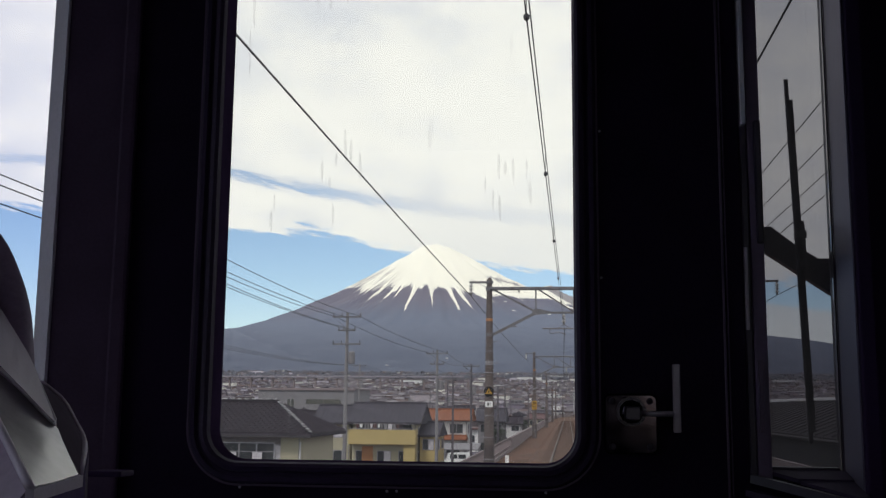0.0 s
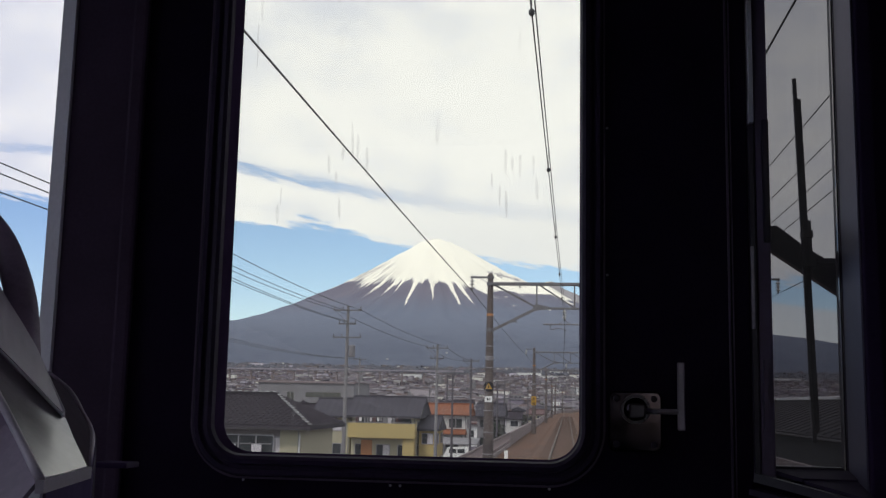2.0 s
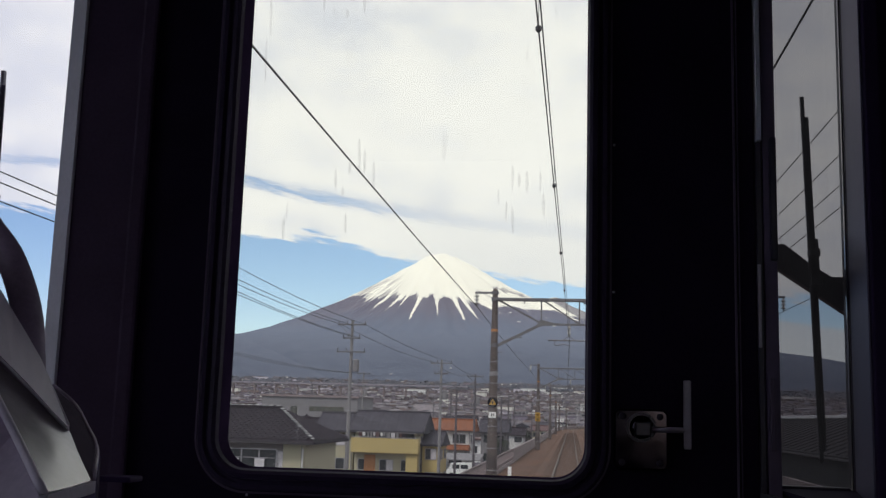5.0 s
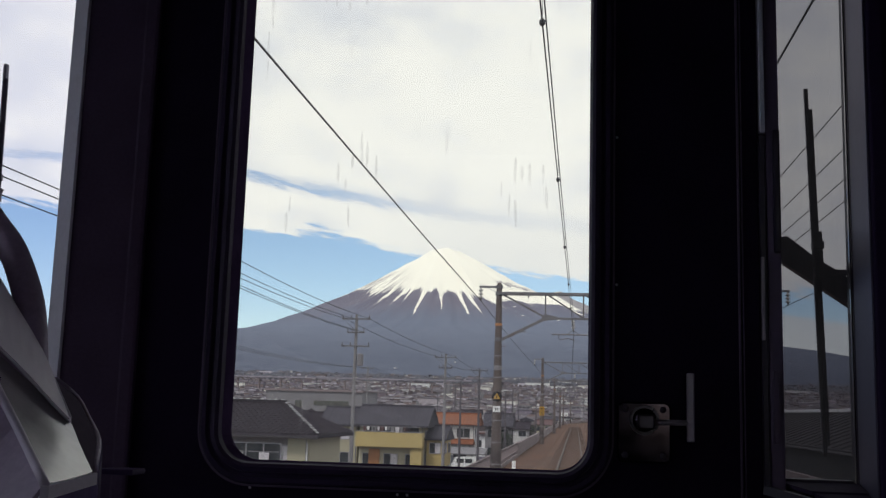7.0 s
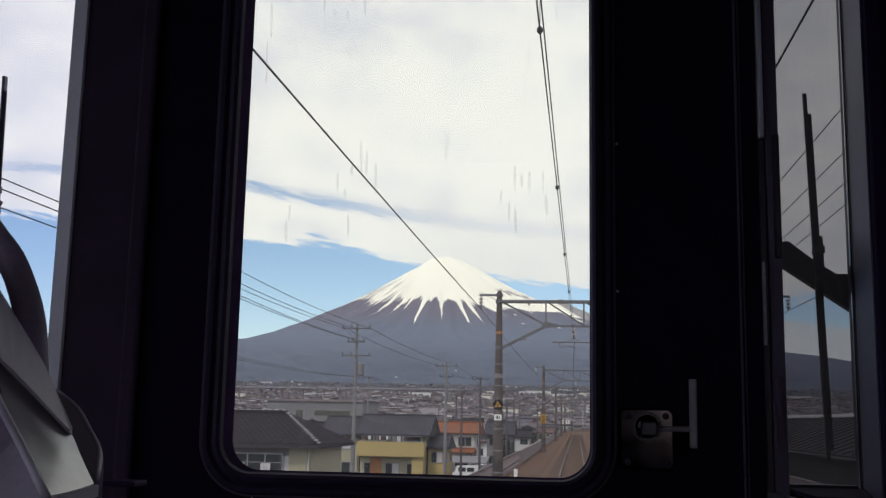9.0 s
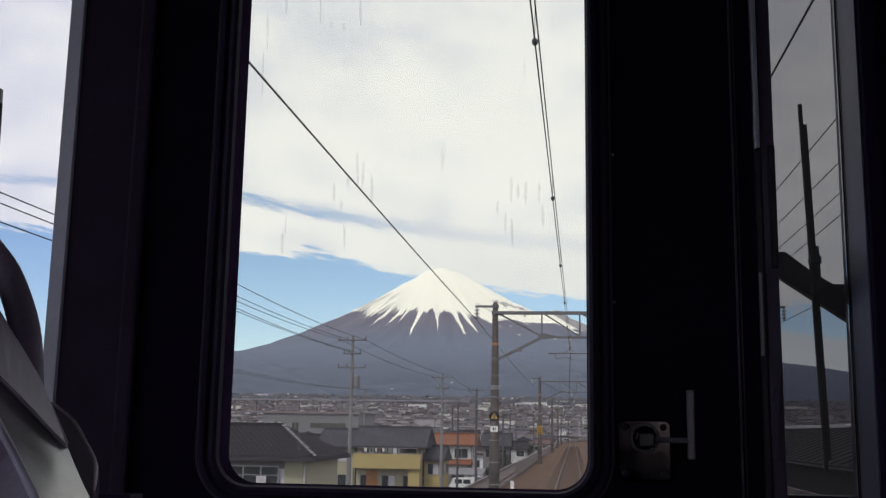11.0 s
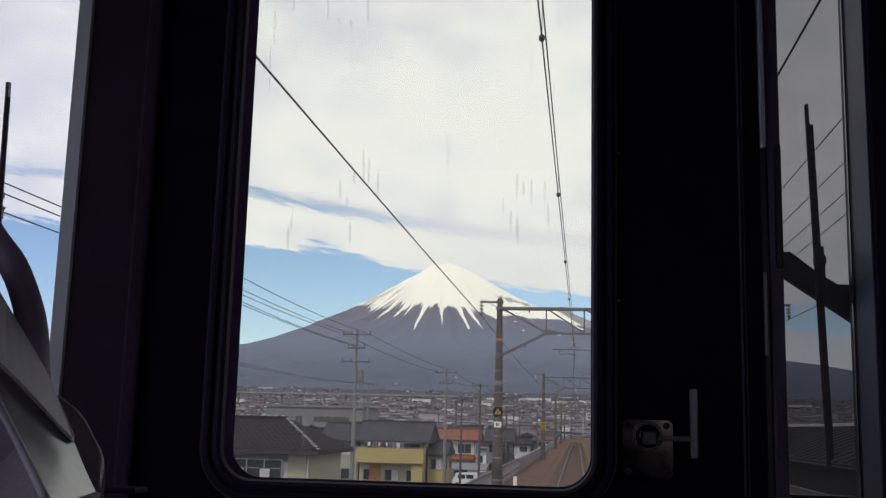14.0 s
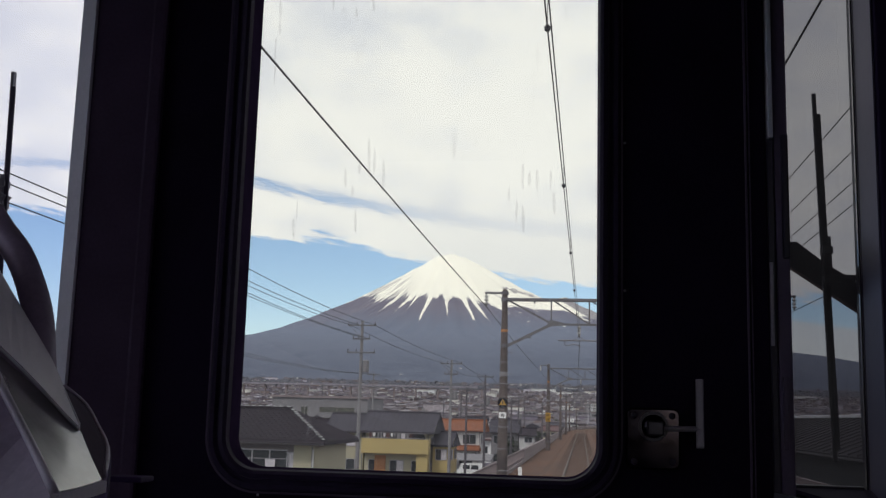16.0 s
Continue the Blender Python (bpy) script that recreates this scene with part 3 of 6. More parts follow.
def lathe(bm, centre, profile, n=14, axis=(0, 0, 1)):
    """Turns (radius, height) pairs about an axis through centre."""
    turn = Vector(axis).to_track_quat("Z", "Y")
    rings = [[bm.verts.new(Vector(centre) + turn @ Vector((r * math.cos(2 * math.pi * k / n), r * math.sin(2 * math.pi * k / n), h))) for k in range(n)] for r, h in profile]
    for a, b in zip(rings, rings[1:]):
        for k in range(n):
            bm.faces.new((a[k], a[(k + 1) % n], b[(k + 1) % n], b[k]))
    bm.faces.new(rings[0][::-1])
    bm.faces.new(rings[-1])
    return bm


def round_rect(x0, x1, z0, z1, r, n=14):
    pts = []
    for cx, cz, a in ((x1 - r, z1 - r, 0), (x0 + r, z1 - r, 90), (x0 + r, z0 + r, 180), (x1 - r, z0 + r, 270)):
        pts += [(cx + r * math.cos(radians(a + 90 * i / n)), cz + r * math.sin(radians(a + 90 * i / n))) for i in range(n + 1)]
    return pts


def ring_surface(loops):
    """Skins closed loops of equal length, each a list of (x, z) with its own y."""
    bm = bmesh.new()
    rows = [[bm.verts.new((x, y, z)) for x, z in loop] for y, loop in loops]
    n = len(rows[0])
    for a, b in zip(rows, rows[1:]):
        for i in range(n):
            bm.faces.new((a[i], a[(i + 1) % n], b[(i + 1) % n], b[i]))
    return bm


def extrude_outline(points, depth):
    """A flat polygon of 3D points given thickness along depth."""
    bm = bmesh.new()
    a = [bm.verts.new(p) for p in points]
    b = [bm.verts.new(Vector(p) + Vector(depth)) for p in points]
    bm.faces.new(a)
    bm.faces.new(b[::-1])
    for i in range(len(a)):
        j = (i + 1) % len(a)
        bm.faces.new((a[i], b[i], b[j], a[j]))
    return bm


def smooth_line(points, n):
    """n points on a smooth curve through the given ones."""
    p = [Vector(q) for q in points]
    p = [2 * p[0] - p[1]] + p + [2 * p[-1] - p[-2]]
    out = []
    for k in range(n):
        u = k / (n - 1) * (len(p) - 3)
        i = min(int(u), len(p) - 4)
        t = u - i
        a, b, c, d = p[i:i + 4]
        out.append(0.5 * ((2 * b) + (c - a) * t + (2 * a - 5 * b + 4 * c - d) * t * t + (3 * b - a - 3 * c + d) * t * t * t))
    return out


def skin(far, near, thick=0.012):
    """A sheet between two edges of equal length, with thickness below."""
    bm = bmesh.new()
    rows = [[bm.verts.new(p) for p in far], [bm.verts.new(p) for p in near]]
    rows += [[bm.verts.new(Vector(p) - Vector((0, -0.3 * thick, thick))) for p in e] for e in (near, far)]
    for a, b in zip(rows, rows[1:] + rows[:1]):
        for i in range(len(far) - 1):
            bm.faces.new((a[i], a[i + 1], b[i + 1], b[i]))
    for k in (0, -1):
        bm.faces.new([r[k] for r in rows])
    return bm


# ---- the cab ----
FY = 1.6          # inner face of the front bulkhead
FLOOR, ROOF = 1.05, 3.30
SIDE = 1.42

solid("floor", box(-SIDE, SIDE, -1.3, FY + 0.06, FLOOR - 0.08, FLOOR), M["floor"], "dark vinyl cab floor", kind="structure")
solid("ceiling", box(-SIDE, SIDE, -1.3, FY + 0.06, ROOF, ROOF + 0.08), M["cab"], "dark cab ceiling", kind="structure")
# wall behind the eye; its opening to the sky is added to light the desk
bm = box(-SIDE, 0.30, -1.38, -1.302, FLOOR, ROOF)
add_box(bm, 0.30, 0.78, -1.38, -1.302, FLOOR, 2.1)
add_box(bm, 0.30, 0.78, -1.38, -1.302, 3.1, ROOF)
add_box(bm, 0.78, SIDE, -1.38, -1.302, FLOOR, ROOF)
solid("wall_rear", bm, M["cab"], "unseen dark rear bulkhead with an opening added for light", kind="structure")
for side, wall_name in ((1, "wall_right"), (-1, "wall_left")):
    # side wall out of view; its window is added and sized to light the cab
    lo, hi = sorted((side * SIDE, side * (SIDE + 0.08)))
    ahead = 1.45 if side < 0 else 0.1
    bm = box(lo, hi, -1.3, -0.5, FLOOR - 0.08, ROOF + 0.08)
    add_box(bm, lo, hi, ahead, FY + 0.06, FLOOR - 0.08, ROOF + 0.08)
    add_box(bm, lo, hi, -0.5, ahead, FLOOR - 0.08, 2.05)
    add_box(bm, lo, hi, -0.5, ahead, 3.18, ROOF + 0.08)
    solid(wall_name, bm, M["cab"], "unseen dark cab side wall with an added window opening", kind="structure")
    side_window = thing("window_side_added", "unseen cab side window added to let daylight in", "window", kind="structure")
    part("pane", box(lo + 0.036, lo + 0.042, -0.5, ahead, 2.05, 3.18), M["glass_side"], side_window).visible_shadow = False
# front bulkhead: pillars and the pieces over and under the windscreens
wall_front = thing("wall_front", "black front bulkhead of the train cab", "wall", kind="structure")
DL, DR = -0.716, 0.238
part("pillar", box(-0.8275, DL - 0.003, FY, FY + 0.07, FLOOR, ROOF, 0.004), M["pillar"], wall_front)
part("pillar", box(-0.7225, -0.6955, FY - 0.013, FY - 0.001, FLOOR, ROOF, 0.0055), M["pillar"], wall_front)
part("pillar_edge", extrude_outline([(-0.8275, FY - 0.004, FLOOR), (-0.8275, FY - 0.004, ROOF), (-0.861, FY + 0.016, ROOF), (-0.861, FY + 0.016, FLOOR)], (0.012, 0.02, 0)), M["cab_light"], wall_front, "pale grey window jamb")
part("panel", box(-SIDE, -0.824, FY + 0.002, FY + 0.068, FLOOR, 1.98), M["cab"], wall_front)
part("panel", box(-SIDE, -0.856, FY + 0.002, FY + 0.068, 3.06, ROOF), M["cab"], wall_front)
part("panel", box(-SIDE, -1.36, FY + 0.002, FY + 0.068, 1.98, 3.06), M["cab"], wall_front)
part("pillar", box(DR + 0.003, 0.268, FY, FY + 0.07, FLOOR, ROOF, 0.003), M["door"], wall_front)
part("panel", box(0.268, SIDE, FY + 0.002, FY + 0.07, FLOOR, 2.05), M["door"], wall_front)
part("panel", box(0.268, SIDE, FY + 0.002, FY + 0.07, 3.06, ROOF), M["cab"], wall_front)
part("panel", box(0.432, SIDE, FY + 0.002, FY + 0.07, 2.052, 3.058), M["cab"], wall_front)
# upright strips beside the tinted windscreen
part("strip", box(0.270, 0.2775, FY - 0.008, FY + 0.05, 2.585, 3.06, 0.002), M["cab_light"], wall_front, "thin grey edge strip")
part("strip", box(0.2785, 0.299, FY - 0.002, FY + 0.05, 2.05, 3.06, 0.003), M["trim"], wall_front)
part("strip", box(0.268, 0.278, FY - 0.003, FY + 0.05, 2.05, 2.583, 0.002), M["rubber"], wall_front)
part("strip", box(0.288, 0.2985, FY - 0.010, FY - 0.001, 2.40, 2.59, 0.003), M["rubber"], wall_front)
part("strip", box(0.268, 0.273, FY - 0.009, FY - 0.004, 2.27, 2.394, 0.001), M["lever"], wall_front)
# solid bar standing in for the latch lever's mirror image
part("strip", box(0.283, 0.290, FY - 0.009, FY - 0.002, 2.12, 2.225, 0.001), M["strip"], wall_front)

# gangway door with its rubber-set window
door = thing("door_1", "black closed gangway door with a tall rounded window", "door", kind="structure")
WX0, WX1, WZ0, WZ1, WR = -0.5845, 0.049, 2.034, 3.02, 0.082
outer = round_rect(DL, DR, FLOOR, 3.22, 0.01)
hole = round_rect(WX0, WX1, WZ0, WZ1, WR)
part("door_leaf", ring_surface([(FY, hole), (FY, outer), (FY + 0.06, outer), (FY + 0.06, hole), (FY, hole)]), M["door"], door)
prof = [(0.0, 0.004), (0.0005, -0.006), (0.004, -0.010), (0.010, -0.010), (0.013, -0.004), (0.017, -0.003), (0.019, -0.012), (0.026, -0.014), (0.031, -0.010), (0.0335, 0.0)]
loops = [(FY + dy, round_rect(WX0 + i, WX1 - i, WZ0 + i, WZ1 - i, WR - i)) for i, dy in prof]
part("window_gasket", ring_surface(loops), M["gasket"], door, "black ribbed rubber gasket")
loops = [(FY + dy, round_rect(WX0 + i, WX1 - i, WZ0 + i, WZ1 - i, WR - i)) for i, dy in ((0.0335, 0.0), (0.0345, 0.045))]
part("window_reveal", ring_surface(loops), M["reveal"], door)
loops = [(FY + dy, round_rect(WX0 - i, WX1 + i, WZ0 - i, WZ1 + i, WR + i)) for i, dy in ((0.001, 0.002), (0.001, -0.004), (0.004, -0.004), (0.004, 0.002))]
part("gasket_trim", ring_surface(loops), M["strip"], door)
part("pane", box(WX0 + 0.03, WX1 - 0.03, FY + 0.040, FY + 0.045, WZ0 + 0.03, WZ1 - 0.03), M["glass"], door, "glass with dried rain streaks").visible_shadow = False
# dried rain streaks on the outside of the glass: x, upper and lower end
STREAKS = [(-0.49, 2.877, 2.849), (-0.43, 2.875, 2.829), (-0.411, 2.835, 2.822), (-0.388, 2.83, 2.814), (-0.361, 2.872, 2.824), (-0.522, 2.85, 2.786), (-0.526, 2.782, 2.697), (-0.395, 2.552, 2.522), (-0.372, 2.565, 2.543), (-0.358, 2.605, 2.547), (-0.348, 2.588, 2.543), (-0.332, 2.566, 2.515), (-0.474, 2.497, 2.469), (-0.479, 2.468, 2.436), (-0.376, 2.48, 2.445), (-0.382, 2.524, 2.503), (-0.104, 2.559, 2.517), (-0.093, 2.548, 2.523), (-0.081, 2.55, 2.513), (-0.126, 2.521, 2.492), (-0.113, 2.5, 2.466), (-0.103, 2.491, 2.447), (-0.059, 2.548, 2.517), (-0.054, 2.512, 2.477)]
wet = random.Random(17)
bm = bmesh.new()
for x, z1, z0 in STREAKS:
    w, lean, last = wet.uniform(0.0012, 0.0024), wet.uniform(-0.03, 0.05), None
    for k in range(7):
        f = k / 6
        c, h = x + lean * (z1 - z0) * f + wet.uniform(-0.0005, 0.0005), w * (0.25 + 0.9 * math.sin(math.pi * (0.12 + 0.80 * f)))
        row = [bm.verts.new((c + e * h, FY + 0.0465, z1 + (z0 - z1) * f)) for e in (-1, 1)]
        if last:
            bm.faces.new((*last, row[1], row[0]))
        last = row
film = tagged(part("rain_streaks", bm, M["streak"], door, "dried rain streaks on the glass"), kind="stuff")
film.visible_shadow = False
part("edge_seal", box(DR - 0.0025, DR + 0.0005, FY - 0.004, FY + 0.001, FLOOR + 0.02, 3.2, 0.001), M["strip"], door, "thin worn edge seal")
part("edge_seal", box(DR + 0.0035, DR + 0.0055, FY - 0.003, FY + 0.001, FLOOR + 0.02, 3.2, 0.001), M["strip"], door)
part("lintel", box(DL, DR, FY + 0.002, FY + 0.06, 3.222, ROOF), M["cab"], wall_front)
# little rivet heads round the gasket
for x, z in ((-0.50, 2.028), (-0.27, 2.026), (-0.255, 2.026), (-0.03, 2.028), (0.056, 2.35), (0.056, 2.58)):
    part("rivet", lathe(bmesh.new(), (x, FY - 0.001, z), [(0.0022, 0), (0.002, 0.0015), (0.0008, 0.0024)], 8, (0, -1, 0)), M["alu"], door)

# latch on the door
latch = thing("door_latch", "worn chrome door latch with an upright lever", "latch")
plate = round_rect(0.057, 0.136, 2.086, 2.175, 0.010, 5)
bm = ring_surface([(FY, plate), (FY - 0.006, plate)])
inset = [bm.verts.new((x, FY - 0.0088, z)) for x, z in round_rect(0.0598, 0.1332, 2.0888, 2.1722, 0.008, 5)]
bm.verts.ensure_lookup_table()
rim = [bm.verts[len(plate) + i] for i in range(len(plate))]
for i in range(len(plate)):
    j = (i + 1) % len(plate)
    bm.faces.new((rim[i], rim[j], inset[j], inset[i]))
bm.faces.new(inset)
part("back_plate", bm, M["chrome"], latch)
for x, z in ((0.069, 2.164), (0.124, 2.164), (0.069, 2.097), (0.124, 2.097)):
    part("screw", lathe(bmesh.new(), (x, FY - 0.007, z), [(0.0062, 0), (0.0062, 0.001), (0.004, 0.0026), (0.0015, 0.003)], 12, (0, -1, 0)), M["rubber"], latch, smooth=True)
part("hub", lathe(bmesh.new(), (0.097, FY - 0.006, 2.148), [(0.018, 0), (0.018, 0.004), (0.015, 0.010), (0.013, 0.016)], 20, (0, -1, 0)), M["chrome"], latch, smooth=True)
part("boss", ring_surface([(FY - 0.007, round_rect(0.0745, 0.1195, 2.126, 2.171, 0.0224, 10)), (FY - 0.013, round_rect(0.0755, 0.1185, 2.127, 2.170, 0.0214, 10)), (FY - 0.013, round_rect(0.0795, 0.1145, 2.131, 2.166, 0.0174, 10)), (FY - 0.007, round_rect(0.0805, 0.1135, 2.132, 2.165, 0.0164, 10))]), M["hub"], latch)
part("block", box(0.086, 0.110, FY - 0.040, FY - 0.012, 2.135, 2.157, 0.003), M["hub"], latch)
part("rod", rod((0.108, FY - 0.030, 2.146), (0.162, FY - 0.030, 2.146), 0.0042, n=10), M["lever"], latch, smooth=True)
part("lever", box(0.156, 0.167, FY - 0.034, FY - 0.026, 2.119, 2.218, 0.002), M["lever"], latch, "flat grey lever")

# tinted windscreen beside the door, its bright edge frame and its sill
screen = thing("window_1", "dark tinted windscreen in a black frame", "window", kind="structure")
part("pane", box(0.297, 0.404, FY + 0.03, FY + 0.034, 2.05, 3.06), M["glass_tint"], screen).visible_shadow = False
part("window_frame", box(0.4045, 0.4065, FY + 0.028, FY + 0.05, 2.05, 3.06), M["rubber"], screen)
part("window_frame", box(0.4070, 0.4100, FY - 0.072, FY + 0.022, 2.03, 3.06, 0.001), M["edge_metal"], screen, "dull aluminium edge")
part("window_frame", box(0.4105, 0.4318, FY - 0.084, FY + 0.05, 2.03, 3.06, 0.003), M["cab"], screen)
part("window_frame", box(0.300, 0.400, FY + 0.02, FY + 0.04, 2.051, 2.070, 0.003), M["rubber"], screen)
part("window_sill", extrude_outline([(0.292, FY + 0.018, 2.0660), (0.4065, FY + 0.018, 2.0660), (0.4065, FY - 0.028, 2.0560), (0.330, FY - 0.028, 2.0560)], (0, 0, -0.006)), M["gasket"], screen, "grey inner sill")
part("window_sill", extrude_outline([(0.332, FY - 0.030, 2.0530), (0.4065, FY - 0.030, 2.0530), (0.4065, FY - 0.105, 2.0380), (0.392, FY - 0.105, 2.0380)], (0, 0, -0.005)), M["gasket"], screen, "grey sloping sill")
part("frame_rail", bar((0.268, FY - 0.012, 2.0545), (0.402, FY - 0.118, 2.0240), 0.012, 0.012), M["rubber"], screen)
part("frame_rail", bar((0.262, FY - 0.022, 2.0350), (0.392, FY - 0.150, 2.0120), 0.020, 0.008), M["gasket"], screen, "worn lower frame rail")

# wide windscreen before the driver
screen = thing("window_2", "clear windscreen before the driver's desk", "window", kind="structure")
part("pane", box(-1.36, -0.853, FY + 0.045, FY + 0.05, 1.98, 3.06), M["glass_side"], screen).visible_shadow = False

# wipers outside both screens
def wiper(x_top, z_top, x_low, z_low, y, arm):
    w = thing("wiper", "black windscreen wiper parked upright outside the glass", "wiper", "windscreen wipers")
    a, b = Vector((x_top, y, z_top)), Vector((x_low, y, z_low))
    side = 1 if arm else -1
    part("blade", add_bar(bmesh.new(), a, b, 0.0056 if arm else 0.0085, 0.006), M["wiper"], w)
    part("rubber_edge", add_bar(bmesh.new(), a.lerp(b, 0.06) + Vector((0.0038, -0.004, 0)), a.lerp(b, 0.97) + Vector((0.0038, -0.004, 0)), 0.0026, 0.008), M["rubber"], w)
    mid = a.lerp(b, 0.48)
    part("yoke", add_bar(bmesh.new(), a.lerp(b, 0.40) + Vector((0.010 * side, 0.004, 0)), a.lerp(b, 0.56) + Vector((0.010 * side, 0.004, 0)), 0.004, 0.008), M["wiper"], w)
    for k in (0.44, 0.52):
        p = a.lerp(b, k)
        part("link", box(p.x + 0.006 * side - 0.008, p.x + 0.006 * side + 0.008, p.y - 0.01, p.y + 0.012, p.z - 0.006, p.z + 0.006, 0.001), M["wiper"], w)
    if arm:
        bm = extrude_outline([(x_low - 0.070, y + 0.012, 2.434), (x_low - 0.060, y + 0.012, 2.445), (x_low - 0.046, y + 0.012, 2.446), (x_low - 0.004, y + 0.012, 2.412), (x_low + 0.028, y + 0.012, 2.392), (x_low + 0.066, y + 0.012, 2.366), (x_low + 0.066, y + 0.012, 2.330), (x_low + 0.050, y + 0.012, 2.332), (x_low - 0.066, y + 0.012, 2.412)], (0, 0.02, 0))
        part("arm", bm, M["wiper"], w)
        part("arm_bracket", box(mid.x + 0.022, mid.x + 0.075, y + 0.01, y + 0.02, 2.384, 2.393, 0.001), M["wiper"], w)
    else:
        part("arm", add_bar(bmesh.new(), mid, mid + Vector((-0.25, 0.02, -0.45)), 0.02, 0.014), M["wiper"], w)
    return w


K = 1.70 / FY
wiper(0.340 * K, EYE + 0.505 * K, 0.355 * K, EYE - 0.045 * K, 1.70, True)
wiper(-0.9675 * K, EYE + 0.562 * K, -0.956 * K, EYE + 0.12 * K, 1.70, False)

# driver's desk: a flat grey hood, a glossy sloping trough beside it and a black rounded rim
desk = thing("driver_desk", "grey plastic driver's desk with a glossy sloping trough and black rim", "control desk")
RIDGE = smooth_line([(-0.499, 0.80, 2.217), (-0.475, 0.79, 2.190), (-0.454, 0.78, 2.165), (-0.422, 0.76, 2.134), (-0.391, 0.73, 2.112), (-0.364, 0.70, 2.096)], 11)
HOOD = smooth_line([(-0.552, 0.885, 2.229), (-0.519, 0.875, 2.206), (-0.49, 0.865, 2.187), (-0.462, 0.855, 2.167), (-0.442, 0.85, 2.151), (-0.427, 0.85, 2.138)], 11)
TROUGH = smooth_line([(-0.56, 0.9, 2.219), (-0.518, 0.885, 2.193), (-0.475, 0.87, 2.167), (-0.431, 0.858, 2.137)], 7) + smooth_line([(-0.423, 0.85, 2.131), (-0.404, 0.828, 2.116), (-0.379, 0.8, 2.098)], 4)
part("hood_top", skin(smooth_line([(-0.858, 1.36, 2.397), (-0.784, 1.31, 2.33), (-0.712, 1.25, 2.272), (-0.621, 1.16, 2.209), (-0.557, 1.07, 2.175), (-0.428, 0.855, 2.139)], 11), HOOD, 0.005), M["console"], desk, "flat grey hood plate")
part("hood_edge", line([p + Vector((0, -0.0012, -0.002)) for p in HOOD], 0.0010, 6), M["alu"], desk, "thin bright edge")
part("hood_edge", line(smooth_line([(-0.557, 1.07, 2.175), (-0.428, 0.855, 2.139)], 4), 0.0007, 6), M["alu"], desk)
part("trough_back", skin([p + Vector((-0.004, 0.012, -0.003)) for p in HOOD[:9]], smooth_line([TROUGH[0], TROUGH[3], TROUGH[6]], 9), 0.003), M["rim"], desk)
# the trough's floor is slightly hollow in its upper half
bm = bmesh.new()
rows = []
for i, (p, q) in enumerate(zip(TROUGH, RIDGE)):
    p, q = Vector(p), Vector(q)
    dip = 0.009 * max(0.0, 1 - i / 8.4) ** 0.9 + 0.0008
    rows.append([bm.verts.new(p.lerp(q, k / 6) - Vector((0, 0, dip * math.sin(math.pi * k / 6)))) for k in range(7)])
for u, v in zip(rows, rows[1:]):
    for k in range(6):
        bm.faces.new((u[k], u[k + 1], v[k + 1], v[k]))
part("trough", bm, M["console_gloss"], desk, "glossy sloping trough", smooth=True)
part("ridge", line([p + Vector((-0.001, -0.001, -0.001)) for p in RIDGE], 0.0034, 10), M["console"], desk, "pale rounded ridge", smooth=True)
part("ridge_side", skin([p + Vector((-0.003, -0.003, -0.003)) for p in RIDGE], [(p.x - 0.026, p.y - 0.030, p.z - 0.046) for p in RIDGE], 0.004), M["rim"], desk, "dark panel below the ridge")
part("skirt", skin([(p.x - 0.028, p.y - 0.031, p.z - 0.049) for p in RIDGE], [(p.x - 0.03, p.y - 0.04, p.z - 0.18) for p in RIDGE], 0.004), M["trim"], desk)
part("lip", bar((-0.364, 0.697, 2.090), tuple(Vector(TROUGH[-1]) + Vector((0.001, 0.0, -0.005))), 0.006, 0.009), M["console"], desk, "grey end lip")
WALL_TOP = smooth_line([(-0.571, 1.1, 2.175), (-0.521, 1.05, 2.156), (-0.482, 1.0, 2.135), (-0.447, 0.95, 2.117), (-0.392, 0.83, 2.097)], 13)
part("side_wall", skin(WALL_TOP, smooth_line([(-0.558, 1.075, 2.174), (-0.489, 0.96, 2.153), (-0.433, 0.865, 2.136), (-0.406, 0.832, 2.116), (-0.378, 0.8, 2.097)], 13), 0.004), M["desk_side"], desk, "dark grey side wall")
part("side_rim", line(WALL_TOP, 0.0030, 8), M["rim"], desk, "raised dark edge", smooth=True)
part("side_skirt", skin([p + Vector((0.003, 0.003, -0.003)) for p in WALL_TOP], [p + Vector((0.004, 0.006, -0.14)) for p in WALL_TOP], 0.003), M["cab"], desk)
part("rim", line(smooth_line([(-1.059, 1.38, 2.535), (-0.924, 1.36, 2.486), (-0.847, 1.34, 2.439), (-0.795, 1.32, 2.389), (-0.754, 1.30, 2.351), (-0.721, 1.28, 2.306), (-0.696, 1.26, 2.260), (-0.678, 1.24, 2.209), (-0.654, 1.20, 2.167)], 25), 0.019, 14), M["rim"], desk, "black rounded rim", smooth=True)
part("cabinet", box(-1.41, -0.46, 1.12, FY - 0.002, FLOOR, 1.97, 0.01), M["cab"], desk)
part("ledge", box(-0.585, -0.540, 1.25, 1.29, 2.064, 2.071, 0.002), M["cab"], desk)
part("apron", box(-1.41, -0.42, 0.76, 1.118, FLOOR, 1.92, 0.01), M["cab"], desk)

# under the cab, down to the rails
under = thing("train_underframe", "dark steel underframe and wheels of the train", "train")
part("frame_box", box(-1.40, 1.10, -1.3, FY + 0.06, 0.55, FLOOR - 0.082, 0.02), M["cab"], under)
for x in (-0.2 - 0.535, -0.2 + 0.535):
    part("wheel", lathe(bmesh.new(), (x - 0.05, 0.0, 0.432), [(0.1, 0), (0.43, 0.0), (0.43, 0.09), (0.1, 0.1)], 32, (1, 0, 0)), M["rail"], under)


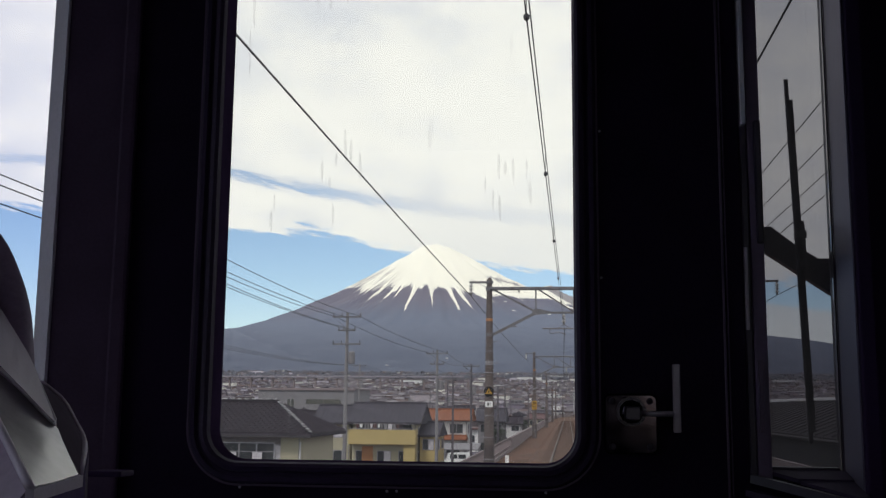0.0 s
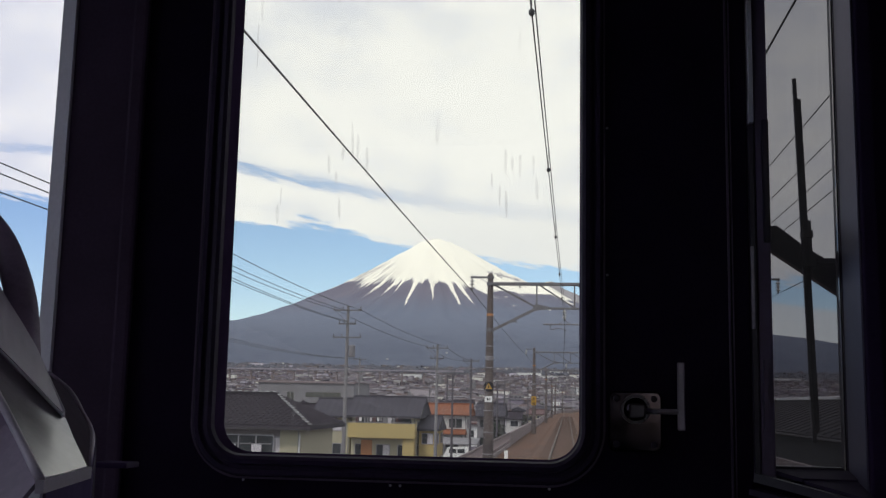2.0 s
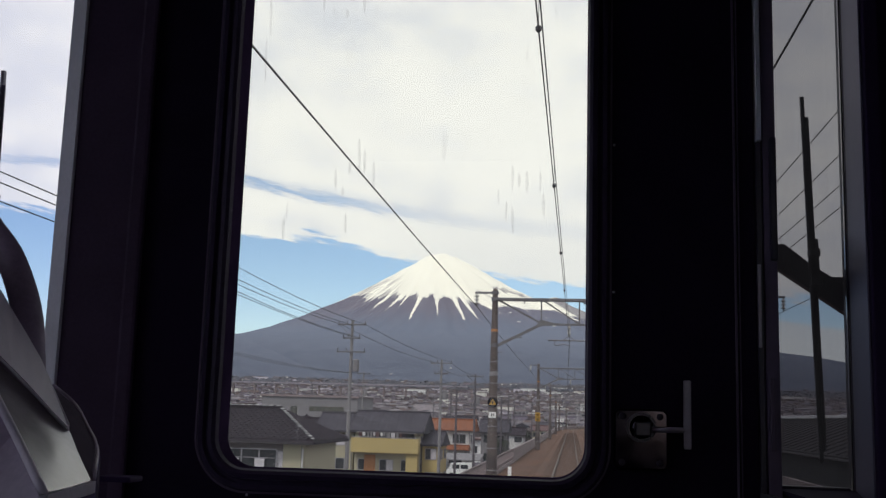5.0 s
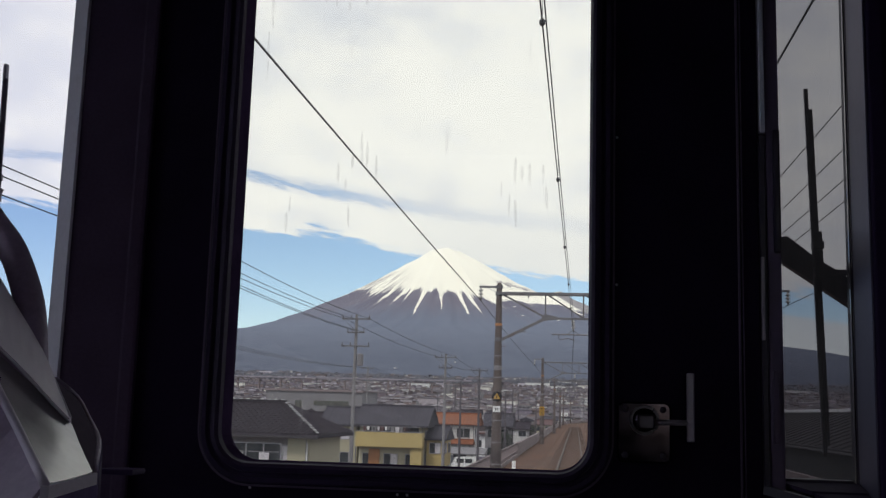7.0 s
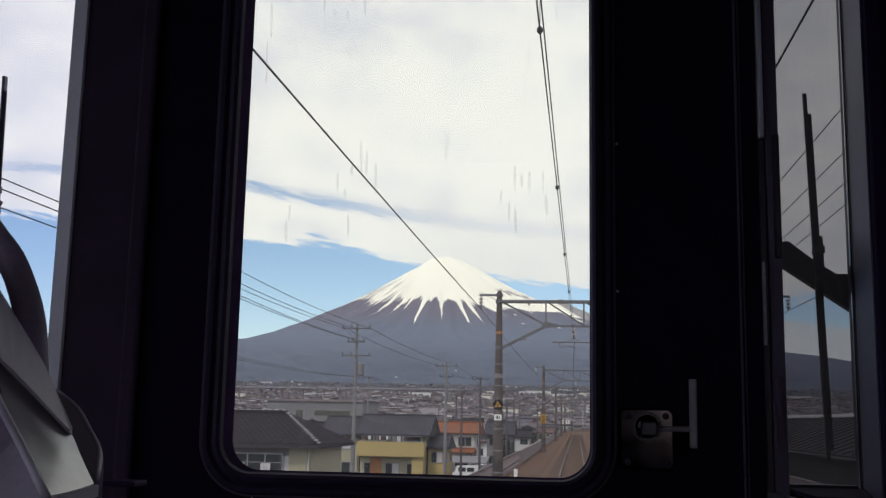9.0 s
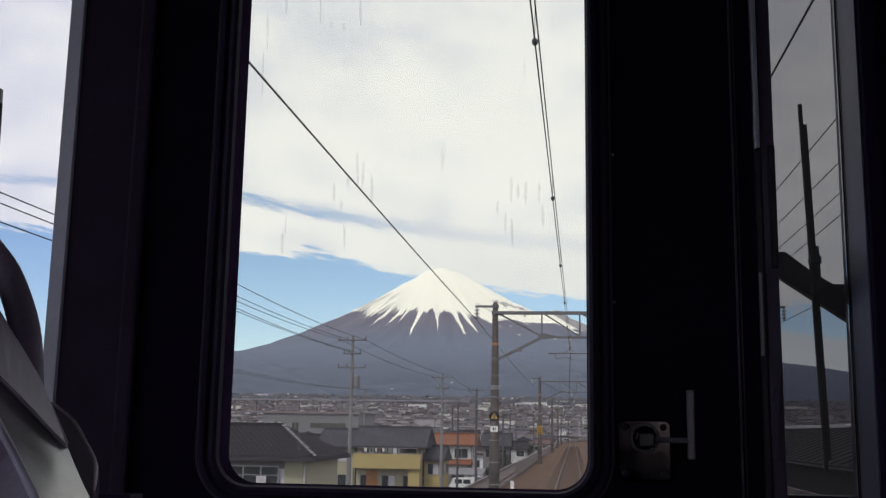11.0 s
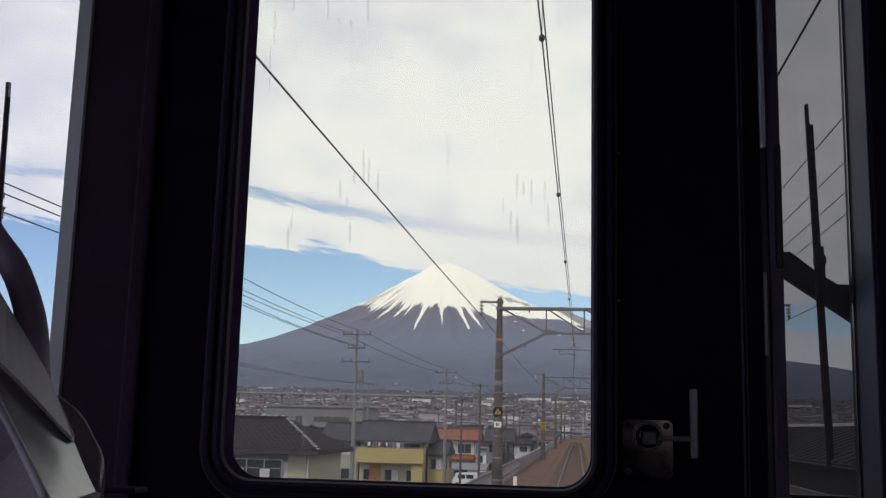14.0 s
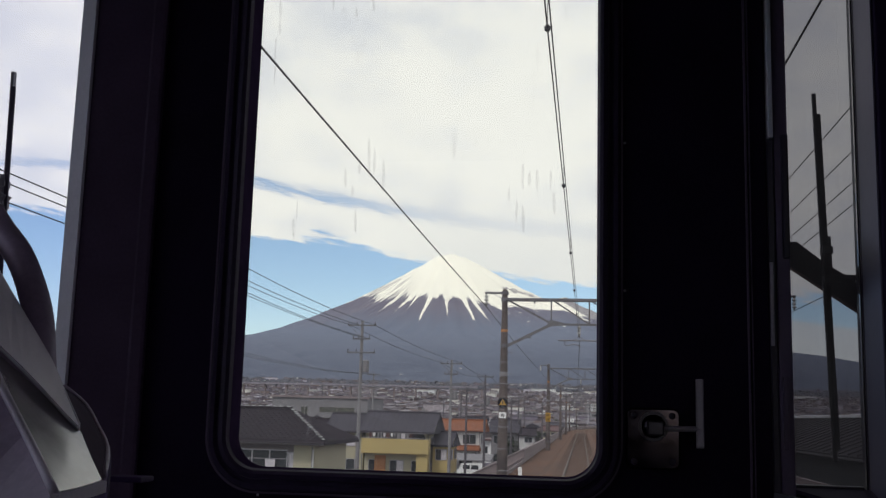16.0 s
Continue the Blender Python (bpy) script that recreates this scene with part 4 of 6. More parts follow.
# ---- the land ----
GZ = -5.2


def lie(x, y):
    """Height of the plain, which rises towards the mountain."""
    d = max(0.0, min(y, 2700.0) - 150.0)
    return GZ + 1.5e-5 * d * d + (2.5 * noise.noise((x * 0.004, y * 0.004, 1.7)) * min(1.0, d / 500))


def sheet(name, xs, ys, height, material):
    verts = [(x, y, height(x, y)) for y in ys for x in xs]
    n = len(xs)
    faces = [(j * n + i, j * n + i + 1, (j + 1) * n + i + 1, (j + 1) * n + i) for j in range(len(ys) - 1) for i in range(n - 1)]
    me = bpy.data.meshes.new(name)
    me.from_pydata(verts, [], faces)
    me.materials.append(material)
    me.shade_smooth()
    return new(name, me)


ground = sheet("ground", [-4800 + 9600 * i / 120 for i in range(121)], [-900 + 40 * j for j in range(146)], lie, M["ground"])
tagged(ground, "grey-brown plain of the town rising to the mountain", kind="structure")

# the volcano
PEAK_X, PEAK_Y = -563.0, 4300.0
RADII = (0, 50, 100, 150, 200, 250, 323, 418, 514, 707, 873, 1200, 1381, 1639, 2000, 2500, 3000, 4500)
HEIGHTS = (654, 653, 632, 607, 579, 550, 510, 461, 420, 344, 301, 266, 245, 215, 165, 100, 40, -60)
SHOULDER = ((-90, -20, 0, 100, 200, 300, 400, 450, 500, 550, 600, 650, 720, 900, 1400, 1650, 2500), (0, 14, 16, 18, 20, 21, 26, 42, 72, 63, 63, 58, 48, 40, 43, 38, 0))


def volcano(x, y):
    dx, dy = x - PEAK_X, y - PEAK_Y
    r = math.hypot(dx, dy * (1.5 if dy < 0 else 1.0))
    z = float(np.interp(r, RADII, HEIGHTS))
    z += float(np.interp(dx, *SHOULDER)) * math.exp(-(dy / 500) ** 2)
    a = math.atan2(dx, -dy)
    k = min(1.0, max(0.0, (r - 70) / 330)) * (1 - 0.55 * min(1.0, max(0.0, (r - 600) / 700)))
    z -= k * 20 * abs(noise.noise((a * 7.5, r * 0.0012, 0.3))) + k * 11 * abs(noise.noise((a * 19, r * 0.003, 4.1)))
    z += k * 6 * noise.fractal((x * 0.006, y * 0.006, 2.0), 1.0, 2.0, 4)
    if r < 90:
        z += 8 * noise.noise((x * 0.03, y * 0.03, 8.0))
    return z - PEAK_BASE


PEAK_BASE = 0.0
xs = [-4700 + 80 * i for i in range(34)] + [-1980 + 11 * i for i in range(250)] + [780 + 60 * i for i in range(62)]
ys = [2050 + 40 * i for i in range(28)] + [3170 + 11 * i for i in range(112)] + [4402 + 45 * i for i in range(9)]
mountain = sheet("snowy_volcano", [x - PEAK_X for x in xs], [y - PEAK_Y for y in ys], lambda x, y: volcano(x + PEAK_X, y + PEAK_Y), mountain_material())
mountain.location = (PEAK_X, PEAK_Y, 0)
tagged(mountain, "snow-capped volcano cone with streaks of snow, tinted blue-grey for haze", "mountain", kind="structure")

# ---- the line ----
TRACKS = (-0.2, 3.3)


def bend(y):
    return max(0.0, y - 230) ** 2 / 2400


def swept(section, ys, closed=True):
    bm = bmesh.new()
    rows = [[bm.verts.new((x + bend(y), y, z)) for x, z in section] for y in ys]
    n = len(section)
    for a, b in zip(rows, rows[1:]):
        for i in range(n if closed else n - 1):
            bm.faces.new((a[i], a[(i + 1) % n], b[(i + 1) % n], b[i]))
    if closed:
        bm.faces.new(rows[0][::-1])
        bm.faces.new(rows[-1])
    return bm


LINE_Y = [-30, 0, 40, 80, 120, 150] + [170 + 20 * i for i in range(17)]
bm = swept([(-3.3, GZ - 1), (-3.3, -0.34), (-1.9, -0.32), (-1.5, -0.125), (1.1, -0.125), (1.6, -0.22), (2.0, -0.125), (4.6, -0.125), (5.4, -0.32), (7.4, -0.34), (7.4, GZ - 1)], LINE_Y)
solid("trackbed", bm, M["ballast"], "rust-brown ballast on a raised trackbed", kind="structure")
for c in TRACKS:
    track = thing("railway_track", "narrow-gauge track with rusty rails on sleepers in ballast", "track", "railway tracks", at=(0, 0, 0))
    for s in (-0.5335, 0.5335):
        x = c + s
        part("rail", swept([(x - 0.06, -0.15), (x - 0.06, -0.135), (x - 0.009, -0.115), (x - 0.009, -0.045), (x - 0.033, -0.03), (x - 0.033, -0.002), (x + 0.033, -0.002), (x + 0.033, -0.03), (x + 0.009, -0.045), (x + 0.009, -0.115), (x + 0.06, -0.135), (x + 0.06, -0.15)], LINE_Y), M["rail"], track)
        part("rail_head", swept([(x - 0.028, -0.0015), (x - 0.024, 0.0), (x + 0.024, 0.0), (x + 0.028, -0.0015)], LINE_Y), M["railhead"], track, "worn shiny rail head")
    bm = bmesh.new()
    for i in range(330):
        y = -10 + 0.61 * i
        add_box(bm, c - 1.0 + bend(y), c + 1.0 + bend(y), y - 0.11, y + 0.11, -0.24, -0.118)
    tagged(part("sleepers", bm, M["sleeper"], track), kind="stuff")

# parapets along the line
for x0, lab in ((-3.45, "weathered concrete parapet beside the track"), (7.4, "weathered concrete parapet beside the far track")):
    near = 62 if x0 < 0 else -30
    ys = [near] + [y for y in LINE_Y if y > near]
    solid("parapet", swept([(x0, GZ - 1), (x0, 0.42), (x0 + 0.15, 0.42), (x0 + 0.15, GZ - 1)], ys), M["concrete"], lab, kind="structure")
solid("parapet_base", swept([(-3.46, GZ - 1), (-3.46, -0.2), (-3.28, -0.2), (-3.28, GZ - 1)], [-30, 0, 30, 62]), M["concrete"], "weathered concrete edge beam of the trackbed", kind="structure")
fence = thing("steel_fence", "pale steel picket fence along the trackbed edge", "fence")
for z in (0.42, -0.05):
    part("fence_rail", bar((-3.37, 20, z), (-3.37, 62, z), 0.05, 0.06), M["concrete"], fence)
picket = mesh_of(box(-0.02, 0.02, -0.02, 0.02, -0.2, 0.44), "picket", M["concrete"])
for i in range(106):
    p = new("picket", picket)
    p.parent, p.location = fence, (-3.37, 20 + 0.4 * i, 0)
post = thing("marker_post", "small white concrete marker post beside the track", "post", at=(-2.35, 41, -0.34))
part("shaft", box(-0.07, 0.07, -0.05, 0.05, 0, 0.62, 0.015), M["white"], post)
part("cap", box(-0.075, 0.075, -0.055, 0.055, 0.62, 0.66, 0.015), M["white"], post)


def insulator(bm, top, length, axis=(0, 0, -1), sheds=3, r=0.09):
    prof = [(0.025, 0)]
    for i in range(sheds):
        a = length * (0.12 + 0.76 * i / sheds)
        s = length * 0.76 / sheds
        prof += [(0.03, a), (r, a + 0.45 * s), (r * 0.9, a + 0.6 * s), (0.035, a + 0.7 * s)]
    return lathe(bm, top, prof + [(0.025, length)], 12, axis)


def gantry(y, sign=False):
    """Concrete poles either side with a steel lattice beam over both tracks."""
    g = thing("catenary_gantry", "concrete catenary poles carrying a grey steel beam over the tracks", "gantry", "catenary gantries", at=(bend(y), y, 0))
    for x, top in ((-2.75, 6.72), (6.55, 6.72)):
        pole = part("pole", lathe(bmesh.new(), (x, 0, -1.2), [(0.215, 0), (0.097, 7.7), (0.095, 7.86), (0.06, 7.92)], 18), M["concrete_pole"], g, "banded brown-grey concrete pole", smooth=False)
        for k, z in enumerate((0.35, 1.1, 1.85, 2.6, 3.35, 4.1)):
            part("band", lathe(bmesh.new(), (x, 0, z), [(0.219 - 0.0153 * (z + 1.2), 0), (0.219 - 0.0153 * (z + 1.2), 0.035)], 18), M["band"], pole)
            part("step_bolt", rod((x + 0.11, 0, z + 0.35), (x + 0.30, 0, z + 0.35), 0.012, n=6), M["steel"], pole)
        part("band", lathe(bmesh.new(), (x, 0, 3.62), [(0.146, 0), (0.144, 0.16)], 18), M["band"], pole)
        part("band", lathe(bmesh.new(), (x, 0, 5.18), [(0.123, 0), (0.121, 0.09)], 18), M["door_wood"], pole, "faded orange band")
        part("collar", lathe(bmesh.new(), (x, 0, 6.27), [(0.135, 0), (0.135, 0.13)], 18), M["steel"], pole)
        part("collar", lathe(bmesh.new(), (x, 0, 6.52), [(0.13, 0), (0.13, 0.10)], 18), M["steel"], pole)
        part("collar", lathe(bmesh.new(), (x, 0, 4.64), [(0.14, 0), (0.14, 0.12)], 18), M["steel"], pole)
    for dy in (-0.14, 0.14):
        part("top_chord", bar((-2.75, dy, 6.34), (6.55, dy, 6.34), 0.07, 0.09), M["steel"], g)
    part("lower_chord", bar((-1.1, 0, 5.48), (4.9, 0, 5.48), 0.09, 0.07), M["steel"], g)
    for s, x0 in ((1, -2.75), (-1, 6.55)):
        part("knee_brace", bar((x0 + s * 0.12, 0, 4.70), (x0 + s * 1.66, 0, 5.48), 0.09, 0.10), M["steel"], g)
        part("knee_brace", bar((x0 + s * 0.15, 0, 6.30), (x0 + s * 1.66, 0, 5.50), 0.07, 0.06), M["steel"], g)
        part("gusset", extrude_outline([(x0 + s * 1.44, -0.06, 5.36), (x0 + s * 1.60, -0.06, 5.62), (x0 + s * 1.80, -0.06, 5.60), (x0 + s * 2.12, -0.06, 5.52), (x0 + s * 2.12, -0.06, 5.44), (x0 + s * 1.70, -0.06, 5.40)], (0, 0.014, 0)), M["steel"], g)
        part("bracket", box(min(x0 + s * 0.75, x0 + s * 0.97), max(x0 + s * 0.75, x0 + s * 0.97), -0.03, 0.03, 4.97, 5.02), M["steel"], g)
        part("stud", rod((x0 + s * 1.05, 0, 6.30), (x0 + s * 1.05, 0, 6.20), 0.025, n=6), M["steel"], g)
    xs = [-1.1 + 1.333 * i for i in range(5)] + [4.9]
    for i, x in enumerate(xs):
        part("vertical", bar((x, 0, 5.50), (x, 0, 6.32), 0.05, 0.05), M["steel"], g)
    for a, b in zip(xs[:3], xs[1:4]):
        part("diagonal", bar((a + 0.1, 0, 6.30), (b, 0, 5.50), 0.05, 0.05), M["steel"], g)
    for a, b in zip(xs[3:], xs[4:]):
        part("diagonal", bar((a, 0, 5.50), (b - 0.1, 0, 6.30), 0.05, 0.05), M["steel"], g)
    # outrigger with the feeder's insulator
    for s, x0 in ((-1, -2.75), (1, 6.55)):
        part("outrigger", bar((x0, 0, 6.57), (x0 + s * 0.72, 0, 6.57), 0.07, 0.07), M["steel"], g)
        part("insulator", insulator(bmesh.new(), (x0 + s * 0.66, 0, 6.55), 0.48), M["insulator"], g, "pale ribbed insulator", smooth=True)
    for c in TRACKS:
        x = c + 0.08
        part("insulator", insulator(bmesh.new(), (x, 0, 5.46), 0.40, sheds=3, r=0.08), M["insulator"], g, "pale ribbed insulator", smooth=True)
        part("hanger", add_bar(bar((x, 0, 5.08), (x - 0.20, 0, 4.93), 0.025, 0.025), (x, 0, 5.08), (x + 0.20, 0, 4.93), 0.025, 0.025), M["steel"], g)
        part("register_pipe", rod((x - 0.75, 0, 4.92), (x + 1.1, 0, 4.92), 0.024), M["steel"], g)
        part("pull_off", line([(x - 0.5, 0, 4.90), (x - 0.5, 0, 4.76), (x - 0.42, 0, 4.74), (x - 0.2, 0, 4.79), (x + 0.0, 0, 4.74), (x + 0.08, 0, 4.70)], 0.016, 6), M["steel"], g)
    if sign:
        b = thing("warning_sign", "round black and yellow triangle warning sign on a concrete pole", "sign", at=(-2.75 + bend(y), y - 0.155, 2.69))
        part("disc", lathe(bmesh.new(), (0, 0, 0), [(0.18, 0), (0.18, 0.012), (0.002, 0.0125)], 24, (0, -1, 0)), M["sign_black"], b)
        part("triangle", extrude_outline([(-0.125, -0.016, -0.075), (0.125, -0.016, -0.075), (0, -0.016, 0.135)], (0, 0.003, 0)), M["sign_yellow"], b)
        part("bar", extrude_outline([(-0.02, -0.020, -0.05), (0.02, -0.020, -0.05), (0.02, -0.020, 0.05), (-0.02, -0.020, 0.05)], (0, 0.003, 0)), M["sign_black"], b)
        p = thing("pole_plate", "small white plate on a concrete pole", "plate", at=(-2.75 + bend(y), y - 0.165, 2.26))
        part("plate", box(-0.13, 0.13, -0.008, 0.008, -0.1, 0.1, 0.004), M["white"], p)
        part("bar", box(-0.05, 0.0, -0.0105, -0.0085, -0.05, 0.05), M["sign_black"], p)
        part("bar", box(0.03, 0.06, -0.0105, -0.0085, -0.05, 0.05), M["sign_black"], p)
    return g


STATIONS = [-13, 37, 87, 137, 187, 237, 287]
for y in STATIONS:
    gantry(y, y == 37)
board = thing("pole_board", "upright yellow board with black marks on a concrete pole", "sign", at=(-2.75, 86.83, 2.35))
part("plate", box(-0.2, 0.2, -0.01, 0.01, -0.36, 0.36, 0.01), M["sign_yellow"], board)
for body, z in (("竪", 0.03), ("堀", -0.30)):
    text = bpy.data.curves.new("character", "FONT")
    text.body, text.size, text.align_x, text.extrude = body, 0.30, "CENTER", 0.001
    text.materials.append(M["sign_black"])
    mark = new("character", text)
    mark.parent = board
    mark.matrix_local = pose(0, -0.012, z, 90, 0, 0)
    tagged(mark)

# station name board on two posts beside the line
board = thing("station_name_board", "white station name board with black characters on two posts", "sign", at=(-2.75 + bend(246), 246, -0.34))
for x in (-0.62, 0.62):
    part("post", rod((x, 0.04, 0), (x, 0.04, 2.8), 0.04), M["frame"], board)
part("plate", box(-0.88, 0.88, -0.015, 0.015, 2.0, 2.8, 0.01), M["white"], board)
for body, x in (("竪", -0.45), ("堀", 0.45)):
    text = bpy.data.curves.new("character", "FONT")
    text.body, text.size, text.align_x, text.extrude = body, 0.46, "CENTER", 0.001
    text.materials.append(M["sign_black"])
    mark = new("character", text)
    mark.parent = board
    mark.matrix_local = pose(x, -0.018, 2.24, 90, 0, 0)
part("bar", box(0.28, 0.62, -0.018, -0.0155, 2.08, 2.14), M["red"], board)


def lattice_gantry(y):
    """Two pale steel lattice masts with a beam across and white post insulators on it."""
    g = thing("lattice_gantry", "pale galvanised lattice masts carrying a beam over the tracks", "gantry", at=(bend(y), y, 0))
    for x in (-2.9, 6.7):
        mast = part("mast", box(x - 0.3, x + 0.3, -0.3, 0.3, -1.2, 0.25, 0.03), M["concrete"], g, "lattice mast on a concrete foot")
        for sx in (-0.2, 0.2):
            for sy in (-0.2, 0.2):
                part("leg", bar((x + sx, sy, 0.25), (x + sx * 0.75, sy * 0.75, 8.4), 0.07, 0.07), M["pale_steel"], mast)
        bm = bmesh.new()
        for k in range(16):
            z, s1 = 0.35 + 0.5 * k, 1 if k % 2 else -1
            w = 0.2 - 0.05 * k / 16
            for sy in (-w, w):
                add_bar(bm, (x - s1 * w, sy, z), (x + s1 * w, sy, z + 0.5), 0.035, 0.035)
            for sx in (-w, w):
                add_bar(bm, (x + sx, -s1 * w, z), (x + sx, s1 * w, z + 0.5), 0.035, 0.035)
        part("lacing", bm, M["pale_steel"], mast)
        part("cap", box(x - 0.22, x + 0.22, -0.22, 0.22, 8.4, 8.75, 0.08), M["pale_steel"], mast)
    for z in (5.9, 6.6):
        part("chord", bar((-2.9, 0, z), (6.7, 0, z), 0.09, 0.09), M["pale_steel"], g)
    bm = bmesh.new()
    for k in range(12):
        a, b = (5.9, 6.6) if k % 2 else (6.6, 5.9)
        add_bar(bm, (-2.9 + 0.8 * k, 0, a), (-2.1 + 0.8 * k, 0, b), 0.05, 0.05)
    part("lacing", bm, M["pale_steel"], g)
    for x in (-1.2, 0.9, 2.9, 5.0):
        part("insulator", insulator(bmesh.new(), (x, 0, 6.65), 1.1, (0, 0, 1), 5, 0.12), M["white"], g, "white post insulator")


lattice_gantry(337)

# overhead wires, span by span
for c, near in zip(TRACKS, (-0.32, 3.75)):
    for k, (a, b) in enumerate(zip(STATIONS, STATIONS[1:] + [337])):
        w = thing("overhead_line", "dark contact wire hung from a messenger wire by droppers", "overhead wire", "overhead lines")
        xa, xb = c + (0.10 if k % 2 else -0.17), c + (-0.17 if k % 2 else 0.10)
        pa, pb = (xa + bend(a), a, 5.55), (xb + bend(b), b, 5.55)
        ca, cb = (xa + bend(a), a, 4.86), (xb + bend(b), b, 4.86)
        mess = sagging(pa, pb, 0.42)
        part("messenger_wire", line(mess, 0.0062), M["wire"], w)
        part("contact_wire", line([ca, cb], 0.0062), M["wire"], w)
        for i in range(1, 10):
            m = Vector(pa).lerp(Vector(pb), i / 10) - Vector((0, 0, 0.42 * 4 * (i / 10) * (1 - i / 10)))
            q = Vector(ca).lerp(Vector(cb), i / 10)
            d = part("dropper", line([m, q], 0.0025, 4), M["wire"], w)
            part("clamp", lathe(bmesh.new(), q - Vector((0, 0, 0.03)), [(0.010, 0), (0.022, 0.015), (0.022, 0.04), (0.010, 0.055)], 8), M["wire"], d)
for x, z, r, lab in ((-3.41, 6.08, 0.014, "thick dark feeder cable beside the poles"), (7.21, 6.08, 0.011, "dark feeder cable beside the far poles"), (4.07, 6.43, 0.008, "dark feeder cable over the far track"), (3.48, 6.43, 0.008, "dark feeder cable over the far track"), (2.32, 6.43, 0.013, "dark return cable between the tracks")):
    for a, b in zip(STATIONS, STATIONS[1:] + [337]):
        solid("feeder_cable", line(sagging((x + bend(a), a, z), (x + bend(b), b, z), 0.10), r), M["wire"], lab, "cable", "feeder cables")


# ---- houses ----
def window(parent, x, y, z, w, h, side="y", curtain=False):
    """A framed window on a wall that faces -y, or +x when side is x."""
    f = bmesh.new()
    u0, u1 = -w / 2, w / 2

    def slab(bm, a0, a1, z0, z1, d0, d1):
        if side == "y":
            return add_box(bm, x + a0, x + a1, y - d1, y - d0, z + z0, z + z1)
        return add_box(bm, x + d0, x + d1, y + a0, y + a1, z + z0, z + z1)

    for a0, a1, z0, z1 in ((u0, u1, -0.06, 0.0), (u0, u1, h, h + 0.06), (u0 - 0.06, u0, -0.06, h + 0.06), (u1, u1 + 0.06, -0.06, h + 0.06), (-0.03, 0.03, 0.0, h)):
        slab(f, a0, a1, z0, z1, 0.0, 0.06)
    win = part("window", f, M["frame"], parent)
    part("pane", slab(bmesh.new(), u0, -0.03, 0, h, 0.004, 0.02), M["pane"], win)
    part("pane", slab(bmesh.new(), 0.03, u1, 0, h, 0.004, 0.02), M["curtain"] if curtain else M["pane"], win)
    return win


def roof_mesh(x0, x1, y0, y1, ze, zr, hip, ribs=0.0, over=0.55, along="x", courses=0.0):
    """Gable or hip roof with thickness; ribs: pitch of the rows of round tiles down the slopes."""
    bm = bmesh.new()
    x0, x1, y0, y1 = x0 - over, x1 + over, y0 - over, y1 + over
    if along == "x":
        ym, run = (y0 + y1) / 2, ((y1 - y0) / 2 * hip)
        ra, rb = Vector((x0 + run, ym, zr)), Vector((x1 - run, ym, zr))
        c = [Vector((x0, y0, ze)), Vector((x1, y0, ze)), Vector((x1, y1, ze)), Vector((x0, y1, ze))]
        planes = [(c[0], c[1], rb, ra), (c[2], c[3], ra, rb), (c[1], c[2], rb, rb), (c[3], c[0], ra, ra)]
    else:
        xm, run = (x0 + x1) / 2, ((x1 - x0) / 2 * hip)
        ra, rb = Vector((xm, y0 + run, zr)), Vector((xm, y1 - run, zr))
        c = [Vector((x0, y0, ze)), Vector((x1, y0, ze)), Vector((x1, y1, ze)), Vector((x0, y1, ze))]
        planes = [(c[1], c[2], rb, ra), (c[3], c[0], ra, rb), (c[0], c[1], ra, ra), (c[2], c[3], rb, rb)]
    for a, b, tb, ta in planes:
        n = max(1, int((b - a).length / ribs)) * 4 if ribs else 1
        nrm = (b - a).cross(ta - a).normalized()
        rows = []
        for k in range(n + 1):
            f = k / n
            bump = nrm * (0.035 * (0.5 + 0.5 * math.cos(math.pi * k / 2))) if ribs else Vector()
            rows.append([bm.verts.new(a.lerp(b, f) + bump), bm.verts.new(ta.lerp(tb, f) + bump), bm.verts.new(a.lerp(b, f) - Vector((0, 0, 0.16)))])
        for p, q in zip(rows, rows[1:]):
            if courses:
                m = max(1, int((ta - a).length / courses))
                last = (p[0], q[0])
                for s in range(1, m + 1):
                    lift = nrm * (0.0 if s == m else 0.03)
                    low = [bm.verts.new(v[0].co.lerp(v[1].co, s / m)) for v in (p, q)]
                    if (low[0].co - low[1].co).length < 1e-4:
                        bm.faces.new((last[0], last[1], low[0]))
                        break
                    bm.faces.new((last[0], last[1], low[1], low[0]))
                    last = [bm.verts.new(v.co + lift) for v in low]
                    if lift.length:
                        bm.faces.new((low[0], low[1], last[1], last[0]))
            else:
                bm.faces.new((p[0], q[0], q[1], p[1]) if (q[1].co - p[1].co).length > 1e-5 else (p[0], q[0], q[1]))
            bm.faces.new((p[2], q[2], q[0], p[0]))
    bm.faces.new([bm.verts.new(v - Vector((0, 0, 0.16))) for v in c])
    return bm, ra, rb, c


